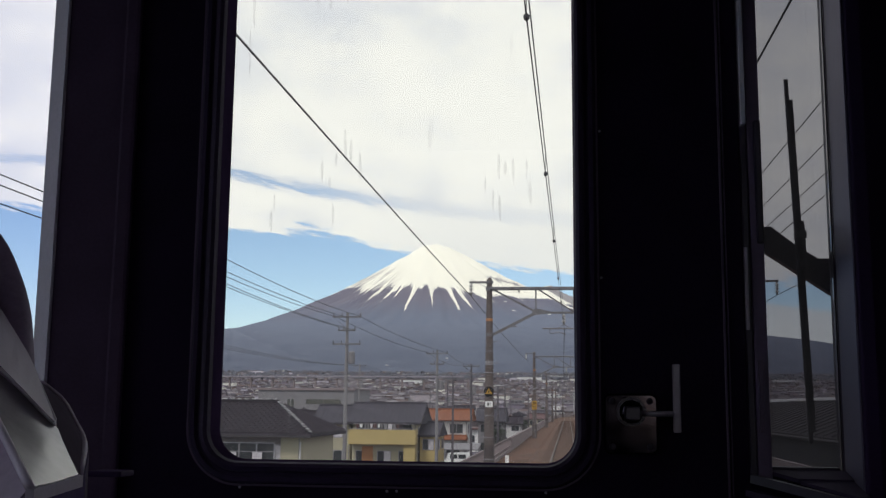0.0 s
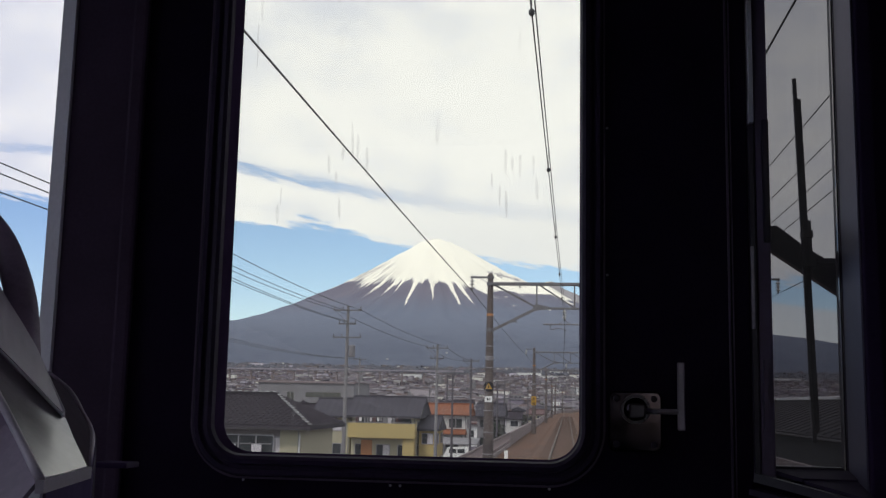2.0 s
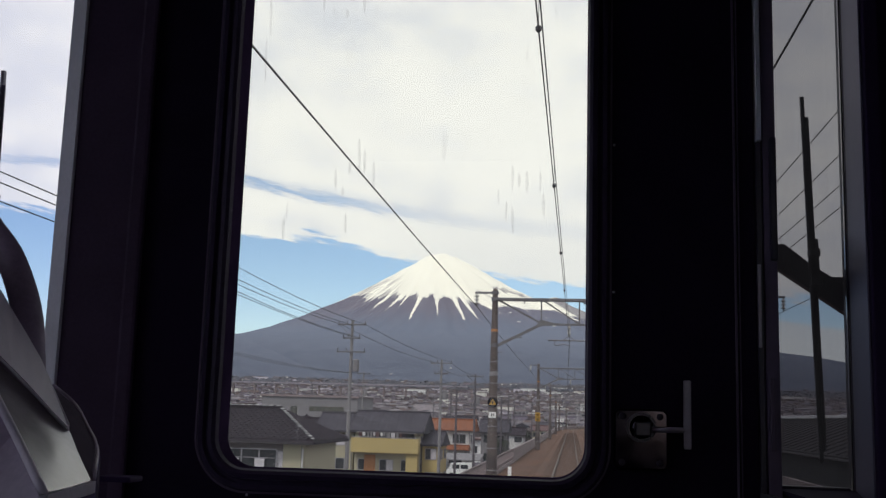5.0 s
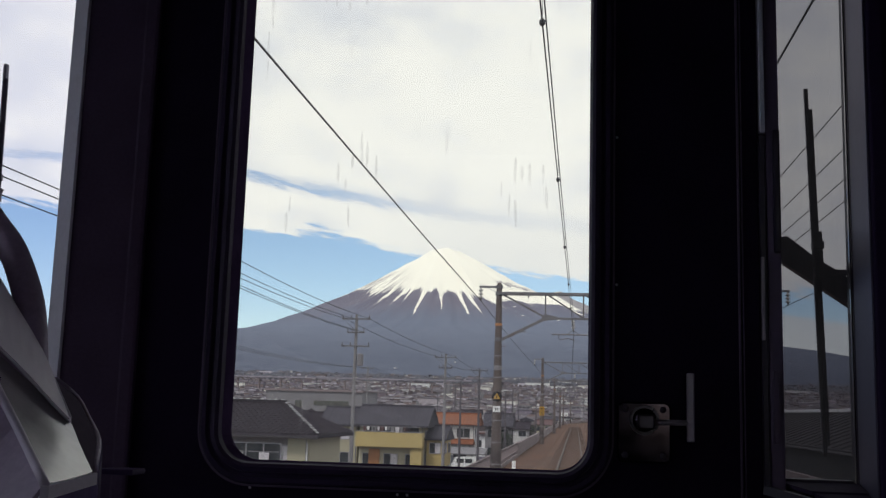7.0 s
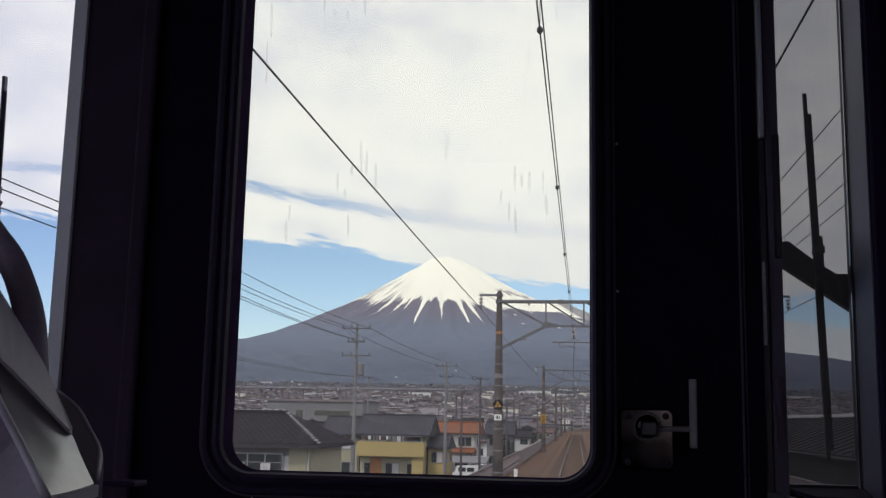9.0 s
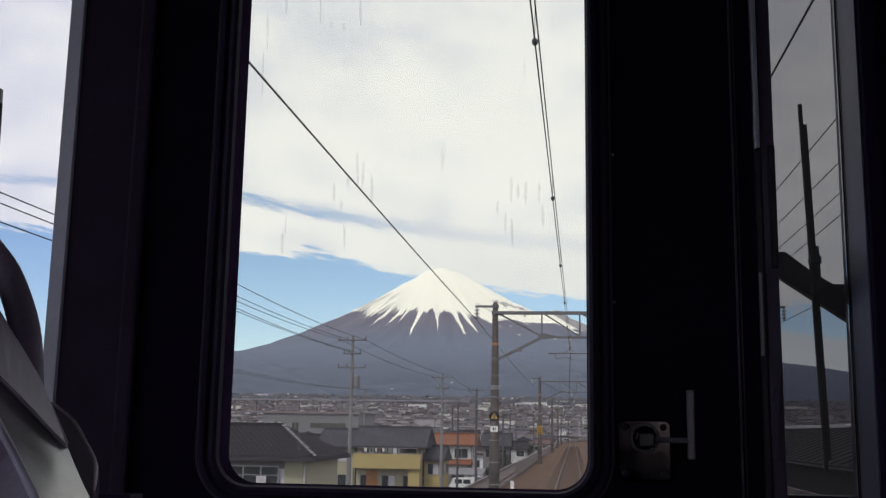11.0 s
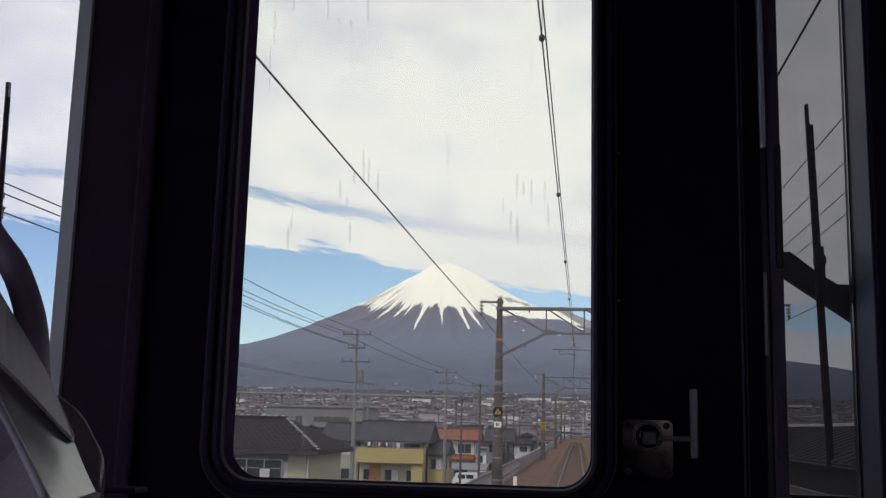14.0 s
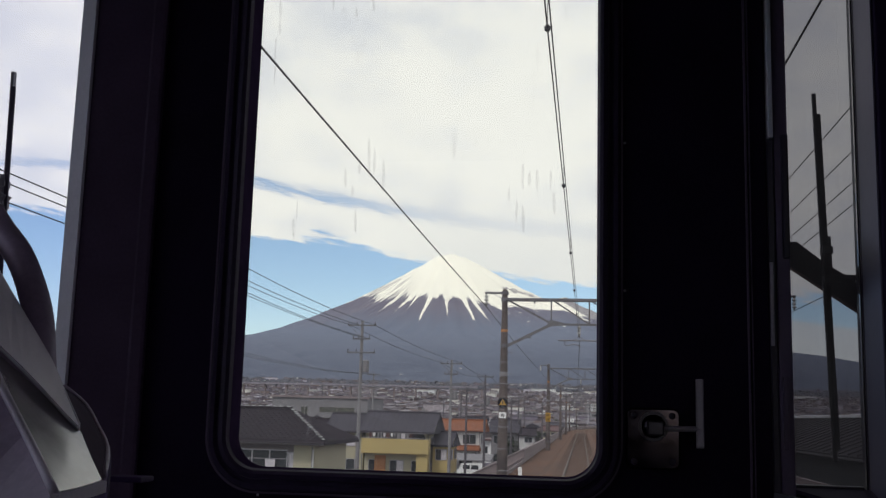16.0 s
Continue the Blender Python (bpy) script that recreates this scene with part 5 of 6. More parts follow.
def house(label, x0, x1, y0, y1, eave, rise, wall, roof, hip=False, ribs=0.0, along="x", gz=GZ, rows=2, bays=3, sidebays=2, ridge=None, over=0.55, courses=0.0, base=False, group="houses of the town"):
    h = thing("house", label, "house", group)
    part("wall", box(x0, x1, y0, y1, gz - 0.3, eave - 0.02), wall, h)
    if base:
        part("foundation", box(x0 - 0.4, x1 + 0.4, y0 - 1.6, y1 + 0.2, GZ - 0.3, gz - 0.28), M["concrete"], h)
    bm, ra, rb, c = roof_mesh(x0, x1, y0, y1, eave, eave + rise, hip, ribs, over, along, courses)
    rf = part("roof", bm, roof, h)
    part("ridge", bar(ra + Vector((0, 0, 0.06)), rb + Vector((0, 0, 0.06)), 0.26, 0.18), ridge or roof, rf)
    if not hip:
        bm = bmesh.new()
        ends = ((x0, x0 + 0.1), (x1 - 0.1, x1)) if along == "x" else ((y0, y0 + 0.1), (y1 - 0.1, y1))
        for a, b in ends:
            if along == "x":
                add = extrude_outline([(a, y0, eave - 0.03), (a, y1, eave - 0.03), (a, (y0 + y1) / 2, eave + rise - 0.22)], (b - a, 0, 0))
            else:
                add = extrude_outline([(x0, a, eave - 0.03), (x1, a, eave - 0.03), ((x0 + x1) / 2, a, eave + rise - 0.22)], (0, b - a, 0))
            part("gable", add, wall, h)
        bm.free()
    if y0 < 210:
        low = c[0].z - 0.14
        part("gutter", bar((x0 - over, y0 - over - 0.05, low), (x1 + over, y0 - over - 0.05, low), 0.11, 0.10), M["hall_wall"], h)
        part("downpipe", rod((x1 - 0.12, y0 - 0.06, low), (x1 - 0.12, y0 - 0.06, gz), 0.04, n=6), M["wall_grey"], h)
        fit = random.Random(int(abs(x0 * 31 + y0 * 17)))
        if fit.random() < 0.6:
            a = fit.uniform(x0 + 0.5, x1 - 1.4)
            unit = part("outdoor_unit", box(a, a + 0.8, y0 - 0.42, y0 - 0.08, gz + 0.1, gz + 0.7, 0.02), M["wall_white"], h, "white air-conditioner unit")
            part("fan_grille", lathe(bmesh.new(), (a + 0.32, y0 - 0.425, gz + 0.4), [(0.24, 0), (0.22, 0.012), (0.05, 0.014)], 16, (0, -1, 0)), M["wall_grey"], unit)
        if fit.random() < 0.55:
            top = ra.lerp(rb, fit.uniform(0.15, 0.85))
            mast = part("aerial", rod(top, top + Vector((0, 0, 1.7)), 0.018, n=5), M["frame"], h, "thin television aerial")
            for k in range(6):
                q = top + Vector((0.18 * k - 0.45, 0, 1.6))
                part("element", rod(q - Vector((0, 0.42 - 0.03 * k, 0)), q + Vector((0, 0.42 - 0.03 * k, 0)), 0.009, n=4), M["frame"], mast)
            part("boom", rod(top + Vector((-0.5, 0, 1.6)), top + Vector((0.5, 0, 1.6)), 0.012, n=4), M["frame"], mast)
    step = (eave - gz) / rows
    for r in range(rows):
        z = gz + (r + 1) * step - min(1.75, step * 0.62)
        for i in range(bays):
            w = min(1.7, (x1 - x0) / bays * 0.6)
            window(h, x0 + (i + 0.5) * (x1 - x0) / bays, y0, z, w, min(1.15, step * 0.42), "y", (i + r) % 3 == 1)
        for i in range(sidebays):
            w = min(1.6, (y1 - y0) / sidebays * 0.5)
            window(h, x1, y0 + (i + 0.5) * (y1 - y0) / sidebays, z, w, min(1.1, step * 0.4), "x", (i + r) % 2 == 1)
    return h, rf, ra, rb, c


# dark-tiled house nearest the line
h, rf, ra, rb, c = house("two-storey brown-grey house with dark pantile hip roof and pale ridge", -24.5, -12.9, 50.6, 57.4, 0.80, 1.5, M["wall_brown"], M["tile_dark"], hip=0.7, bays=4, sidebays=0, ridge=M["tile_dark"], over=0.6)
for a, b, up in ((c[1], rb, 0.0), (ra, rb, 0.09)):
    n = int((b - a).length / 0.36)
    for i in range(n):
        p = a.lerp(b, (i + 0.5) / n)
        part("ridge_tile", box(p.x - 0.085 - 0.02 * (i % 3), p.x + 0.085, p.y - 0.06, p.y + 0.06, p.z + 0.045 + up, p.z + 0.095 + up + 0.012 * (i % 2), 0.02), M["mortar"], rf)
part("side_panel", box(-13.95, -12.88, 50.52, 50.59, GZ, 0.76), M["wall_straw"], h, "pale cream wall panel")
part("side_cladding", box(-12.895, -12.86, 50.59, 57.3, GZ, 0.76), M["wall_straw"], h)
for x in (-16.6, -15.3):
    part("hanging_towel", extrude_outline([(x, 50.3, -0.12), (x + 0.5, 50.3, -0.12), (x + 0.48, 50.33, -0.85), (x + 0.03, 50.33, -0.83)], (0, 0.015, 0)), M["curtain"], h)
veranda = part("veranda", box(-17.8, -14.25, 50.50, 50.59, -1.9, 0.32), M["pane"], h, "dark glazed veranda front")
for i in range(5):
    x = -17.8 + 0.8875 * i
    part("mullion", box(x - 0.03, x + 0.03, 50.46, 50.50, -1.9, 0.32), M["frame"], veranda)
for z in (-0.75, 0.30):
    part("transom", box(-17.8, -14.25, 50.465, 50.498, z, z + 0.05), M["frame"], veranda)
part("laundry_rail", bar((-17.2, 50.31, -0.08), (-14.3, 50.31, -0.08), 0.03, 0.03), M["frame"], h)
part("gutter", rod((-25.1, 49.98, 0.72), (-12.3, 49.98, 0.72), 0.06), M["tile_dark"], h)
part("downpipe", rod((-12.95, 50.45, 0.4), (-12.95, 50.45, GZ), 0.045), M["wall_white"], h)

pantiled = (rf, ra, rb, c)

# yellow house with its balcony
h, rf, ra, rb, c = house("two-storey pale yellow house with grey slate roof and long balcony", -21.2, -14.8, 103, 110, 0.6, 1.85, M["wall_straw"], M["tile_grey"], ribs=0.6, bays=3, sidebays=2, gz=-4.1, base=True)
part("balcony", add_box(add_box(box(-21.3, -14.7, 101.6, 101.75, -1.5, -0.1), -21.3, -14.7, 101.75, 103, -1.55, -1.4), -14.85, -14.7, 101.75, 103, -1.5, -0.1), M["wall_yellow"], h, "yellow panelled balcony")
part("balcony_rail", bar((-21.2, 101.68, -0.02), (-14.8, 101.68, -0.02), 0.05, 0.06), M["frame"], h)
cloth = random.Random(5)
x = -20.7
for i in range(13):
    w, low = cloth.uniform(0.18, 0.42), cloth.uniform(-0.25, 0.1)
    part("laundry", extrude_outline([(x, 102.2, 0.42), (x + w, 102.2, 0.42), (x + w * 0.9, 102.25, low), (x + w * 0.1, 102.25, low)], (0, 0.02, 0)), M[cloth.choice(("white", "wall_grey", "tile_dark", "curtain", "tile_brown"))], h)
    x += w + cloth.uniform(0.02, 0.2)
# dark panel deepens the shade of the recess behind the laundry
part("recess_shade_panel", box(-20.7, -15.3, 102.93, 102.995, -1.4, 0.42), M["pane"], h, "dark panel added for the shaded balcony recess")
part("laundry_pole", bar((-21.0, 102.22, 0.45), (-15.0, 102.22, 0.45), 0.03, 0.03), M["frame"], h)
part("front_door", box(-20.2, -19.1, 102.90, 103.02, -4.1, -1.75, 0.02), M["door_wood"], h, "orange-brown wooden door")
part("porch_panel", box(-15.9, -14.8, 101.9, 102.95, -4.4, -1.57), M["wall_yellow"], h)
house("small house wing with grey slate gable roof", -25.0, -21.6, 104, 110, 0.5, 1.7, M["wall_straw"], M["tile_grey"], ribs=0.6, bays=1, sidebays=1, gz=-4.1, base=True)
house("grey lean-to beside the yellow house", -14.6, -12.9, 104, 110, -0.6, 1.2, M["wall_yellow"], M["tile_grey"], ribs=0.6, bays=1, sidebays=2, over=0.3)

# orange-roofed house and its neighbours
house("white two-storey house with bright orange tile roof", -19.6, -13.6, 143, 150, 0.4, 1.4, M["wall_white"], M["tile_orange"], hip=False, ribs=0.5, bays=2, sidebays=2)
house("single-storey white annex with orange porch roof", -16.6, -13.8, 140.0, 142.8, -2.1, 0.45, M["wall_white"], M["tile_orange"], ribs=0.5, bays=1, sidebays=1, rows=1, over=0.3)
carport = thing("carport", "grey steel carport beside the orange-roofed house", "carport")
part("roof", extrude_outline([(-17.6, 133.8, -3.15), (-11.4, 133.8, -3.15), (-11.4, 139.2, -2.55), (-17.6, 139.2, -2.55)], (0, 0, -0.12)), M["wall_grey"], carport)
for x in (-17.4, -11.6):
    for y in (134.2, 138.8):
        part("post", box(x - 0.05, x + 0.05, y - 0.05, y + 0.05, GZ, -3.24 if y < 136 else -2.72), M["frame"], carport)


def van(x, y, paint="car_white", label="small white van parked by the carport"):
    v = thing("van", label, "car", at=(x, y, lie(x, y)))
    prof = [(-1.65, 0.35), (-1.68, 0.9), (-1.45, 1.05), (-1.15, 1.72), (1.4, 1.82), (1.66, 1.6), (1.7, 0.4)]
    bm = bmesh.new()
    sides = []
    for s, k in ((-0.72, 0.92), (-0.74, 1.0), (0.74, 1.0), (0.72, 0.92)):
        sides.append([bm.verts.new((a * (0.985 if k < 1 else 1), s * (0.97 if b > 1.1 else 1), b)) for a, b in prof])
    for p, q in zip(sides, sides[1:]):
        for i in range(len(prof)):
            j = (i + 1) % len(prof)
            bm.faces.new((p[i], p[j], q[j], q[i]))
    bm.faces.new(sides[0])
    bm.faces.new(sides[-1][::-1])
    part("body", bm, M[paint], v)
    for a in (-0.95, 0.1):
        part("side_window", box(a, a + 0.9, -0.755, -0.735, 1.05, 1.55, 0.005), M["pane"], v)
    part("windscreen", extrude_outline([(-1.47, -0.6, 1.08), (-1.47, 0.6, 1.08), (-1.19, 0.55, 1.66), (-1.19, -0.55, 1.66)], (-0.01, 0, 0.004)), M["pane"], v)
    for a in (-1.05, 1.05):
        for s in (-0.66, 0.66):
            wheel = part("wheel", lathe(bmesh.new(), (a, s - 0.08, 0.29), [(0.1, 0), (0.29, 0.02), (0.29, 0.14), (0.1, 0.16)], 18, (0, 1, 0)), M["tyre"], v)
            part("rim", lathe(bmesh.new(), (a, s - 0.085, 0.29), [(0.15, 0), (0.15, 0.17)], 14, (0, 1, 0)), M["alu"], wheel)
    return v


van(-13.6, 131.4)
van(-12.7, 240, "red", "small red van parked below the railway wall")
van(-11.0, 214, "car_white", "small white van parked below the railway wall")
house("two-storey grey house with grey slate roof by the line", -13.4, -9.6, 158, 164, 0.1, 1.8, M["wall_grey"], M["tile_grey"], ribs=0.5, bays=2, sidebays=2, over=0.4)
house("low yellow shed with grey roof by the line", -14.6, -10.2, 288, 294, -2.6, 0.9, M["wall_yellow"], M["tile_grey"], bays=2, sidebays=1, rows=1, over=0.3)

# tight jumble of small houses between the railway wall and the street
for x, y, w, d, tall, rise, a, b, along, words in ((-13.6, 204, 4.6, 5.0, 4.4, 1.3, "wall_white", "tile_dark", "x", "white two-storey house with dark tile roof by the line"), (-14.8, 226, 5.0, 5.2, 4.6, 1.2, "wall_cream", "tile_brown", "y", "cream two-storey house with brown tile roof by the line"), (-9.4, 252, 3.8, 5.0, 4.8, 1.1, "wall_straw", "tile_brown", "x", "straw-coloured narrow house with brown roof by the line"), (-14.4, 262, 4.4, 5.0, 5.4, 0.9, "wall_white", "tile_grey", "y", "tall white house with grey slate roof by the line"), (-9.2, 306, 4.2, 6.0, 5.2, 1.0, "wall_cream", "tile_grey", "x", "cream two-storey house with grey roof beside the curve"), (-5.6, 338, 4.4, 6.0, 5.6, 0.8, "wall_white", "tile_grey", "y", "white two-storey house with grey roof beside the curve")):
    house(words, x, x + w, y, y + d, lie(x, y) + tall, rise, M[a], M[b], along=along, gz=lie(x, y), bays=2, sidebays=2, over=0.35)

# flat grey works building behind
works = thing("works_building", "long flat-roofed grey works building", "building")
part("wall", box(-60, -41, 200, 216, lie(-50, 205) - 1, 5.3), M["wall_grey"], works)
part("roof_edge", add_box(box(-60.3, -40.7, 199.7, 216.3, 5.3, 5.5), -60.3, -40.7, 199.7, 200.0, 5.1, 5.3), M["concrete"], works)
for x in (-57, -53.5):
    window(works, x, 200, 1.8, 1.4, 1.6)
window(works, -47, 200, 2.4, 7.0, 1.0)

# rows of further houses
WALLS = ["wall_cream", "wall_white", "wall_grey", "wall_tan", "wall_cream", "wall_white"]
ROOFS = ["tile_grey", "tile_dark", "tile_brown", "tile_grey", "tile_dark"]
WORDS = {"wall_cream": "cream", "wall_white": "white", "wall_grey": "grey", "wall_tan": "tan", "tile_grey": "grey slate roof", "tile_dark": "dark tile roof", "tile_brown": "brown tile roof"}
rng = random.Random(7)
taken = [(-60, -8, 58, 100), (-26, -11, 46, 62), (-27, -11, 98, 154), (-62, -39, 196, 220), (-21, -10, 120, 135), (-15, -8.5, 152, 166), (-17, -7, 225, 300), (-33, -9, 170, 192)]
count = 0
for _ in range(900):
    if count >= 84:
        break
    y = rng.uniform(62, 420)
    x = rng.uniform(-14 - y * 0.42, -9) if rng.random() < 0.8 else rng.uniform(14, 20 + y * 0.32) + bend(y)
    w, d = rng.uniform(5.2, 8), rng.uniform(5, 7)
    if any(x < q and x + w > p and y < s and y + d > r for p, q, r, s in taken) or (x < 0 and x + w > -7 + bend(y)):
        continue
    taken.append((x - 1.6, x + w + 1.6, y - 1.6, y + d + 1.6))
    g = lie(x, y)
    a, b = rng.choice(WALLS), rng.choice(ROOFS)
    two = rng.random() < 0.7
    house(f"{'two-storey' if two else 'low'} {WORDS[a]} house with {WORDS[b]}", x, x + w, y, y + d, g + (rng.uniform(4.7, 5.5) if two else 3.0), rng.uniform(1.2, 1.9), M[a], M[b], hip=rng.random() < 0.5, ribs=0.6 if y < 200 else 0, along=rng.choice("xy"), gz=g, rows=2 if two else 1, bays=3, sidebays=2)
    count += 1

# white office with a flat dark roof and a canopy over its door, and the lamp before it
office = thing("office_building", "low white office with flat dark roof and door canopy", "building")
part("wall", box(-28, -15, 178, 188, GZ - 0.3, -1.6), M["white"], office)
part("roof", box(-28.7, -14.4, 177.3, 188.7, -1.6, -1.3, 0.03), M["tile_brown"], office)
part("canopy", box(-22.6, -19.6, 176.2, 178, -2.35, -2.2, 0.02), M["tile_dark"], office)
for x in (-22.4, -19.8):
    part("canopy_post", box(x - 0.05, x + 0.05, 176.3, 176.4, GZ, -2.35), M["frame"], office)
part("entrance_door", box(-21.9, -20.3, 177.94, 178.02, GZ, -2.6, 0.02), M["pane"], office)
for x, w in ((-26.9, 0.6), (-26.0, 0.6), (-24.2, 1.8), (-18.4, 1.3), (-16.2, 1.0)):
    window(office, x, 178, -3.7, w, 1.1, "y", x == -24.2)
lamp = thing("street_lamp", "slim white street lamp with a curved arm", "street lamp", at=(-12.4, 172, GZ))
part("post", line([(0, 0, 0), (0, 0, 4.6), (0.08, 0, 5.2), (0.45, 0, 5.75), (1.0, 0, 5.95)], 0.055, 8), M["white"], lamp, smooth=True)
part("lamp_head", box(0.95, 1.55, -0.12, 0.12, 5.88, 6.0, 0.03), M["frame"], lamp)


# evergreen garden trees between the houses
def evergreen(x, y, height, seed):
    rnd = random.Random(seed)
    g = lie(x, y)
    tree = thing("evergreen_tree", "dark evergreen garden tree with a dense uneven crown", "tree", "evergreen trees", at=(x, y, g))
    part("trunk", lathe(bmesh.new(), (0, 0, -0.2), [(0.2, 0), (0.15, 0.3 * height), (0.06, 0.7 * height)], 10), M["bark"], tree, smooth=True)
    centres = []
    for i in range(9):
        a, z = 2.4 * i + rnd.uniform(-0.4, 0.4), height * rnd.uniform(0.42, 0.88)
        r = height * rnd.uniform(0.18, 0.34) * (1.1 - 0.6 * (z / height - 0.4))
        tip = Vector((r * math.cos(a), r * math.sin(a), z))
        part("limb", rod((0, 0, z - 0.12 * height), tuple(tip), 0.035), M["bark"], tree)
        centres += [tip, tip * 0.6 + Vector((0, 0, 0.4 * z))]
    verts, faces = [], []
    for c in centres:
        for _ in range(110):
            d = Vector((rnd.gauss(0, 1), rnd.gauss(0, 1), rnd.gauss(0, 0.8)))
            p = c + d.normalized() * height * 0.17 * rnd.random() ** 0.45
            u = Vector((rnd.uniform(-1, 1), rnd.uniform(-1, 1), rnd.uniform(-0.6, 0.6))).normalized() * rnd.uniform(0.07, 0.16)
            v = u.cross(Vector((rnd.uniform(-1, 1), rnd.uniform(-1, 1), 1))).normalized() * rnd.uniform(0.05, 0.1)
            n = len(verts)
            verts += [tuple(p - u), tuple(p + v), tuple(p + u), tuple(p - v)]
            faces.append((n, n + 1, n + 2, n + 3))
    me = bpy.data.meshes.new("crown")
    me.from_pydata(verts, [], faces)
    me.materials.append(M["leaf"])
    ob = new("crown", me)
    ob.parent = tree
    tagged(ob)


for x, y, height, seed in ((-10.6, 152, 4.6, 1), (-14.5, 196, 6.5, 2), (-30.5, 118, 5.0, 3), (-9.8, 222, 5.5, 4), (-24.5, 163, 5.0, 5), (-34, 138, 5.6, 6)):
    evergreen(x, y, height, seed)

# low building beside the far track
hall = thing("trackside_building", "long low dark building with grey sheet roof and pale ridge", "building")
part("wall", box(9.2, 16.0, 26, 75, GZ - 0.3, 1.3), M["hall_wall"], hall)
part("roof", extrude_outline([(8.9, 25.6, 1.22), (12.6, 25.6, 2.66), (16.3, 25.6, 1.22), (16.3, 25.6, 1.10), (12.6, 25.6, 2.54), (8.9, 25.6, 1.10)], (0, 49.8, 0)), M["hall_roof"], hall)
for i in range(40):
    y = 26.2 + 1.25 * i
    part("roof_seam", bar((8.92, y, 1.25), (12.5, y, 2.64), 0.05, 0.07), M["hall_wall"], hall)
part("ridge_cap", box(12.42, 12.78, 25.5, 75.5, 2.62, 2.78, 0.03), M["white"], hall, "pale metal ridge cap")
part("gable", extrude_outline([(9.2, 26.0, 1.28), (16.0, 26.0, 1.28), (12.6, 26.0, 2.58)], (0, 0.15, 0)), M["hall_wall"], hall)
part("gutter", rod((8.86, 25.6, 1.10), (8.86, 75.4, 1.10), 0.06), M["hall_wall"], hall)
for i in range(9):
    window(hall, 9.2, 29.5 + 5.0 * i, -0.15, 2.2, 0.95, "x", i % 3 == 1)
    part("wall_panel", box(9.02, 9.19, 31.2 + 5.0 * i, 32.6 + 5.0 * i, -0.9, -0.1, 0.02), M["wall_grey"], hall)


# ---- the far town, the viaduct and trees ----
def town(name, number, y_lo, y_hi, seed, size, bias=0.8):
    rnd = random.Random(seed)
    verts, faces, slots = [], [], []
    for _ in range(number):
        y = y_lo + (y_hi - y_lo) * rnd.random() ** bias
        x = rnd.uniform(-0.62 * y - 30, 0.42 * y + 30)
        if -10 < x - bend(min(y, 420)) < 12 and y < 450:
            continue
        w, d, h = rnd.uniform(6, 12) * size, rnd.uniform(6, 11) * size, rnd.choice((3.2, 5.3, 5.6, 6.0, 6.2, 8.5)) * size
        if rnd.random() < 0.025 and y > 600:
            w, h = w * rnd.uniform(2, 4), h * rnd.uniform(1.1, 1.7)
        a, z = rnd.uniform(-0.5, 0.5), (lie(x, y) if y < 2100 else max(lie(x, y), volcano(x, y))) - 0.5
        flat = rnd.random() < 0.22
        rise = 0.3 if flat else rnd.uniform(1.2, 2.2) * size
        ca, sa = math.cos(a), math.sin(a)

        def at(u, v, t):
            return (x + u * ca - v * sa, y + u * sa + v * ca, z + t)

        n = len(verts)
        verts += [at(-w / 2, -d / 2, 0), at(w / 2, -d / 2, 0), at(w / 2, d / 2, 0), at(-w / 2, d / 2, 0), at(-w / 2, -d / 2, h), at(w / 2, -d / 2, h), at(w / 2, d / 2, h), at(-w / 2, d / 2, h)]
        faces += [(n, n + 1, n + 5, n + 4), (n + 1, n + 2, n + 6, n + 5), (n + 2, n + 3, n + 7, n + 6), (n + 3, n, n + 4, n + 7)]
        slots += [0] * 4
        n, e, f = len(verts), w / 2 + 0.5, d / 2 + 0.5
        t = e if flat else e * 0.55
        verts += [at(-e, -f, h), at(e, -f, h), at(e, f, h), at(-e, f, h), at(-t, -f * (0.98 if flat else 0), h + rise), at(t, -f * (0.98 if flat else 0), h + rise), at(t, f * (0.98 if flat else 0.02), h + rise), at(-t, f * (0.98 if flat else 0.02), h + rise)]
        faces += [(n, n + 1, n + 5, n + 4), (n + 1, n + 2, n + 6, n + 5), (n + 2, n + 3, n + 7, n + 6), (n + 3, n, n + 4, n + 7), (n + 4, n + 5, n + 6, n + 7)]
        slots += [1] * 5
    me = bpy.data.meshes.new(name)
    me.from_pydata(verts, [], faces)
    me.materials.append(M["far_walls"])
    me.materials.append(M["far_roofs"])
    me.polygons.foreach_set("material_index", slots)
    return tagged(new(name, me), "dense low town of pale houses with dark roofs", "town", kind="stuff")


town("far_town", 6000, 240, 800, 3, 0.57)
town("far_town", 14000, 700, 2450, 5, 0.74)
town("far_town", 500, 2300, 2560, 8, 1.0, 1.4)


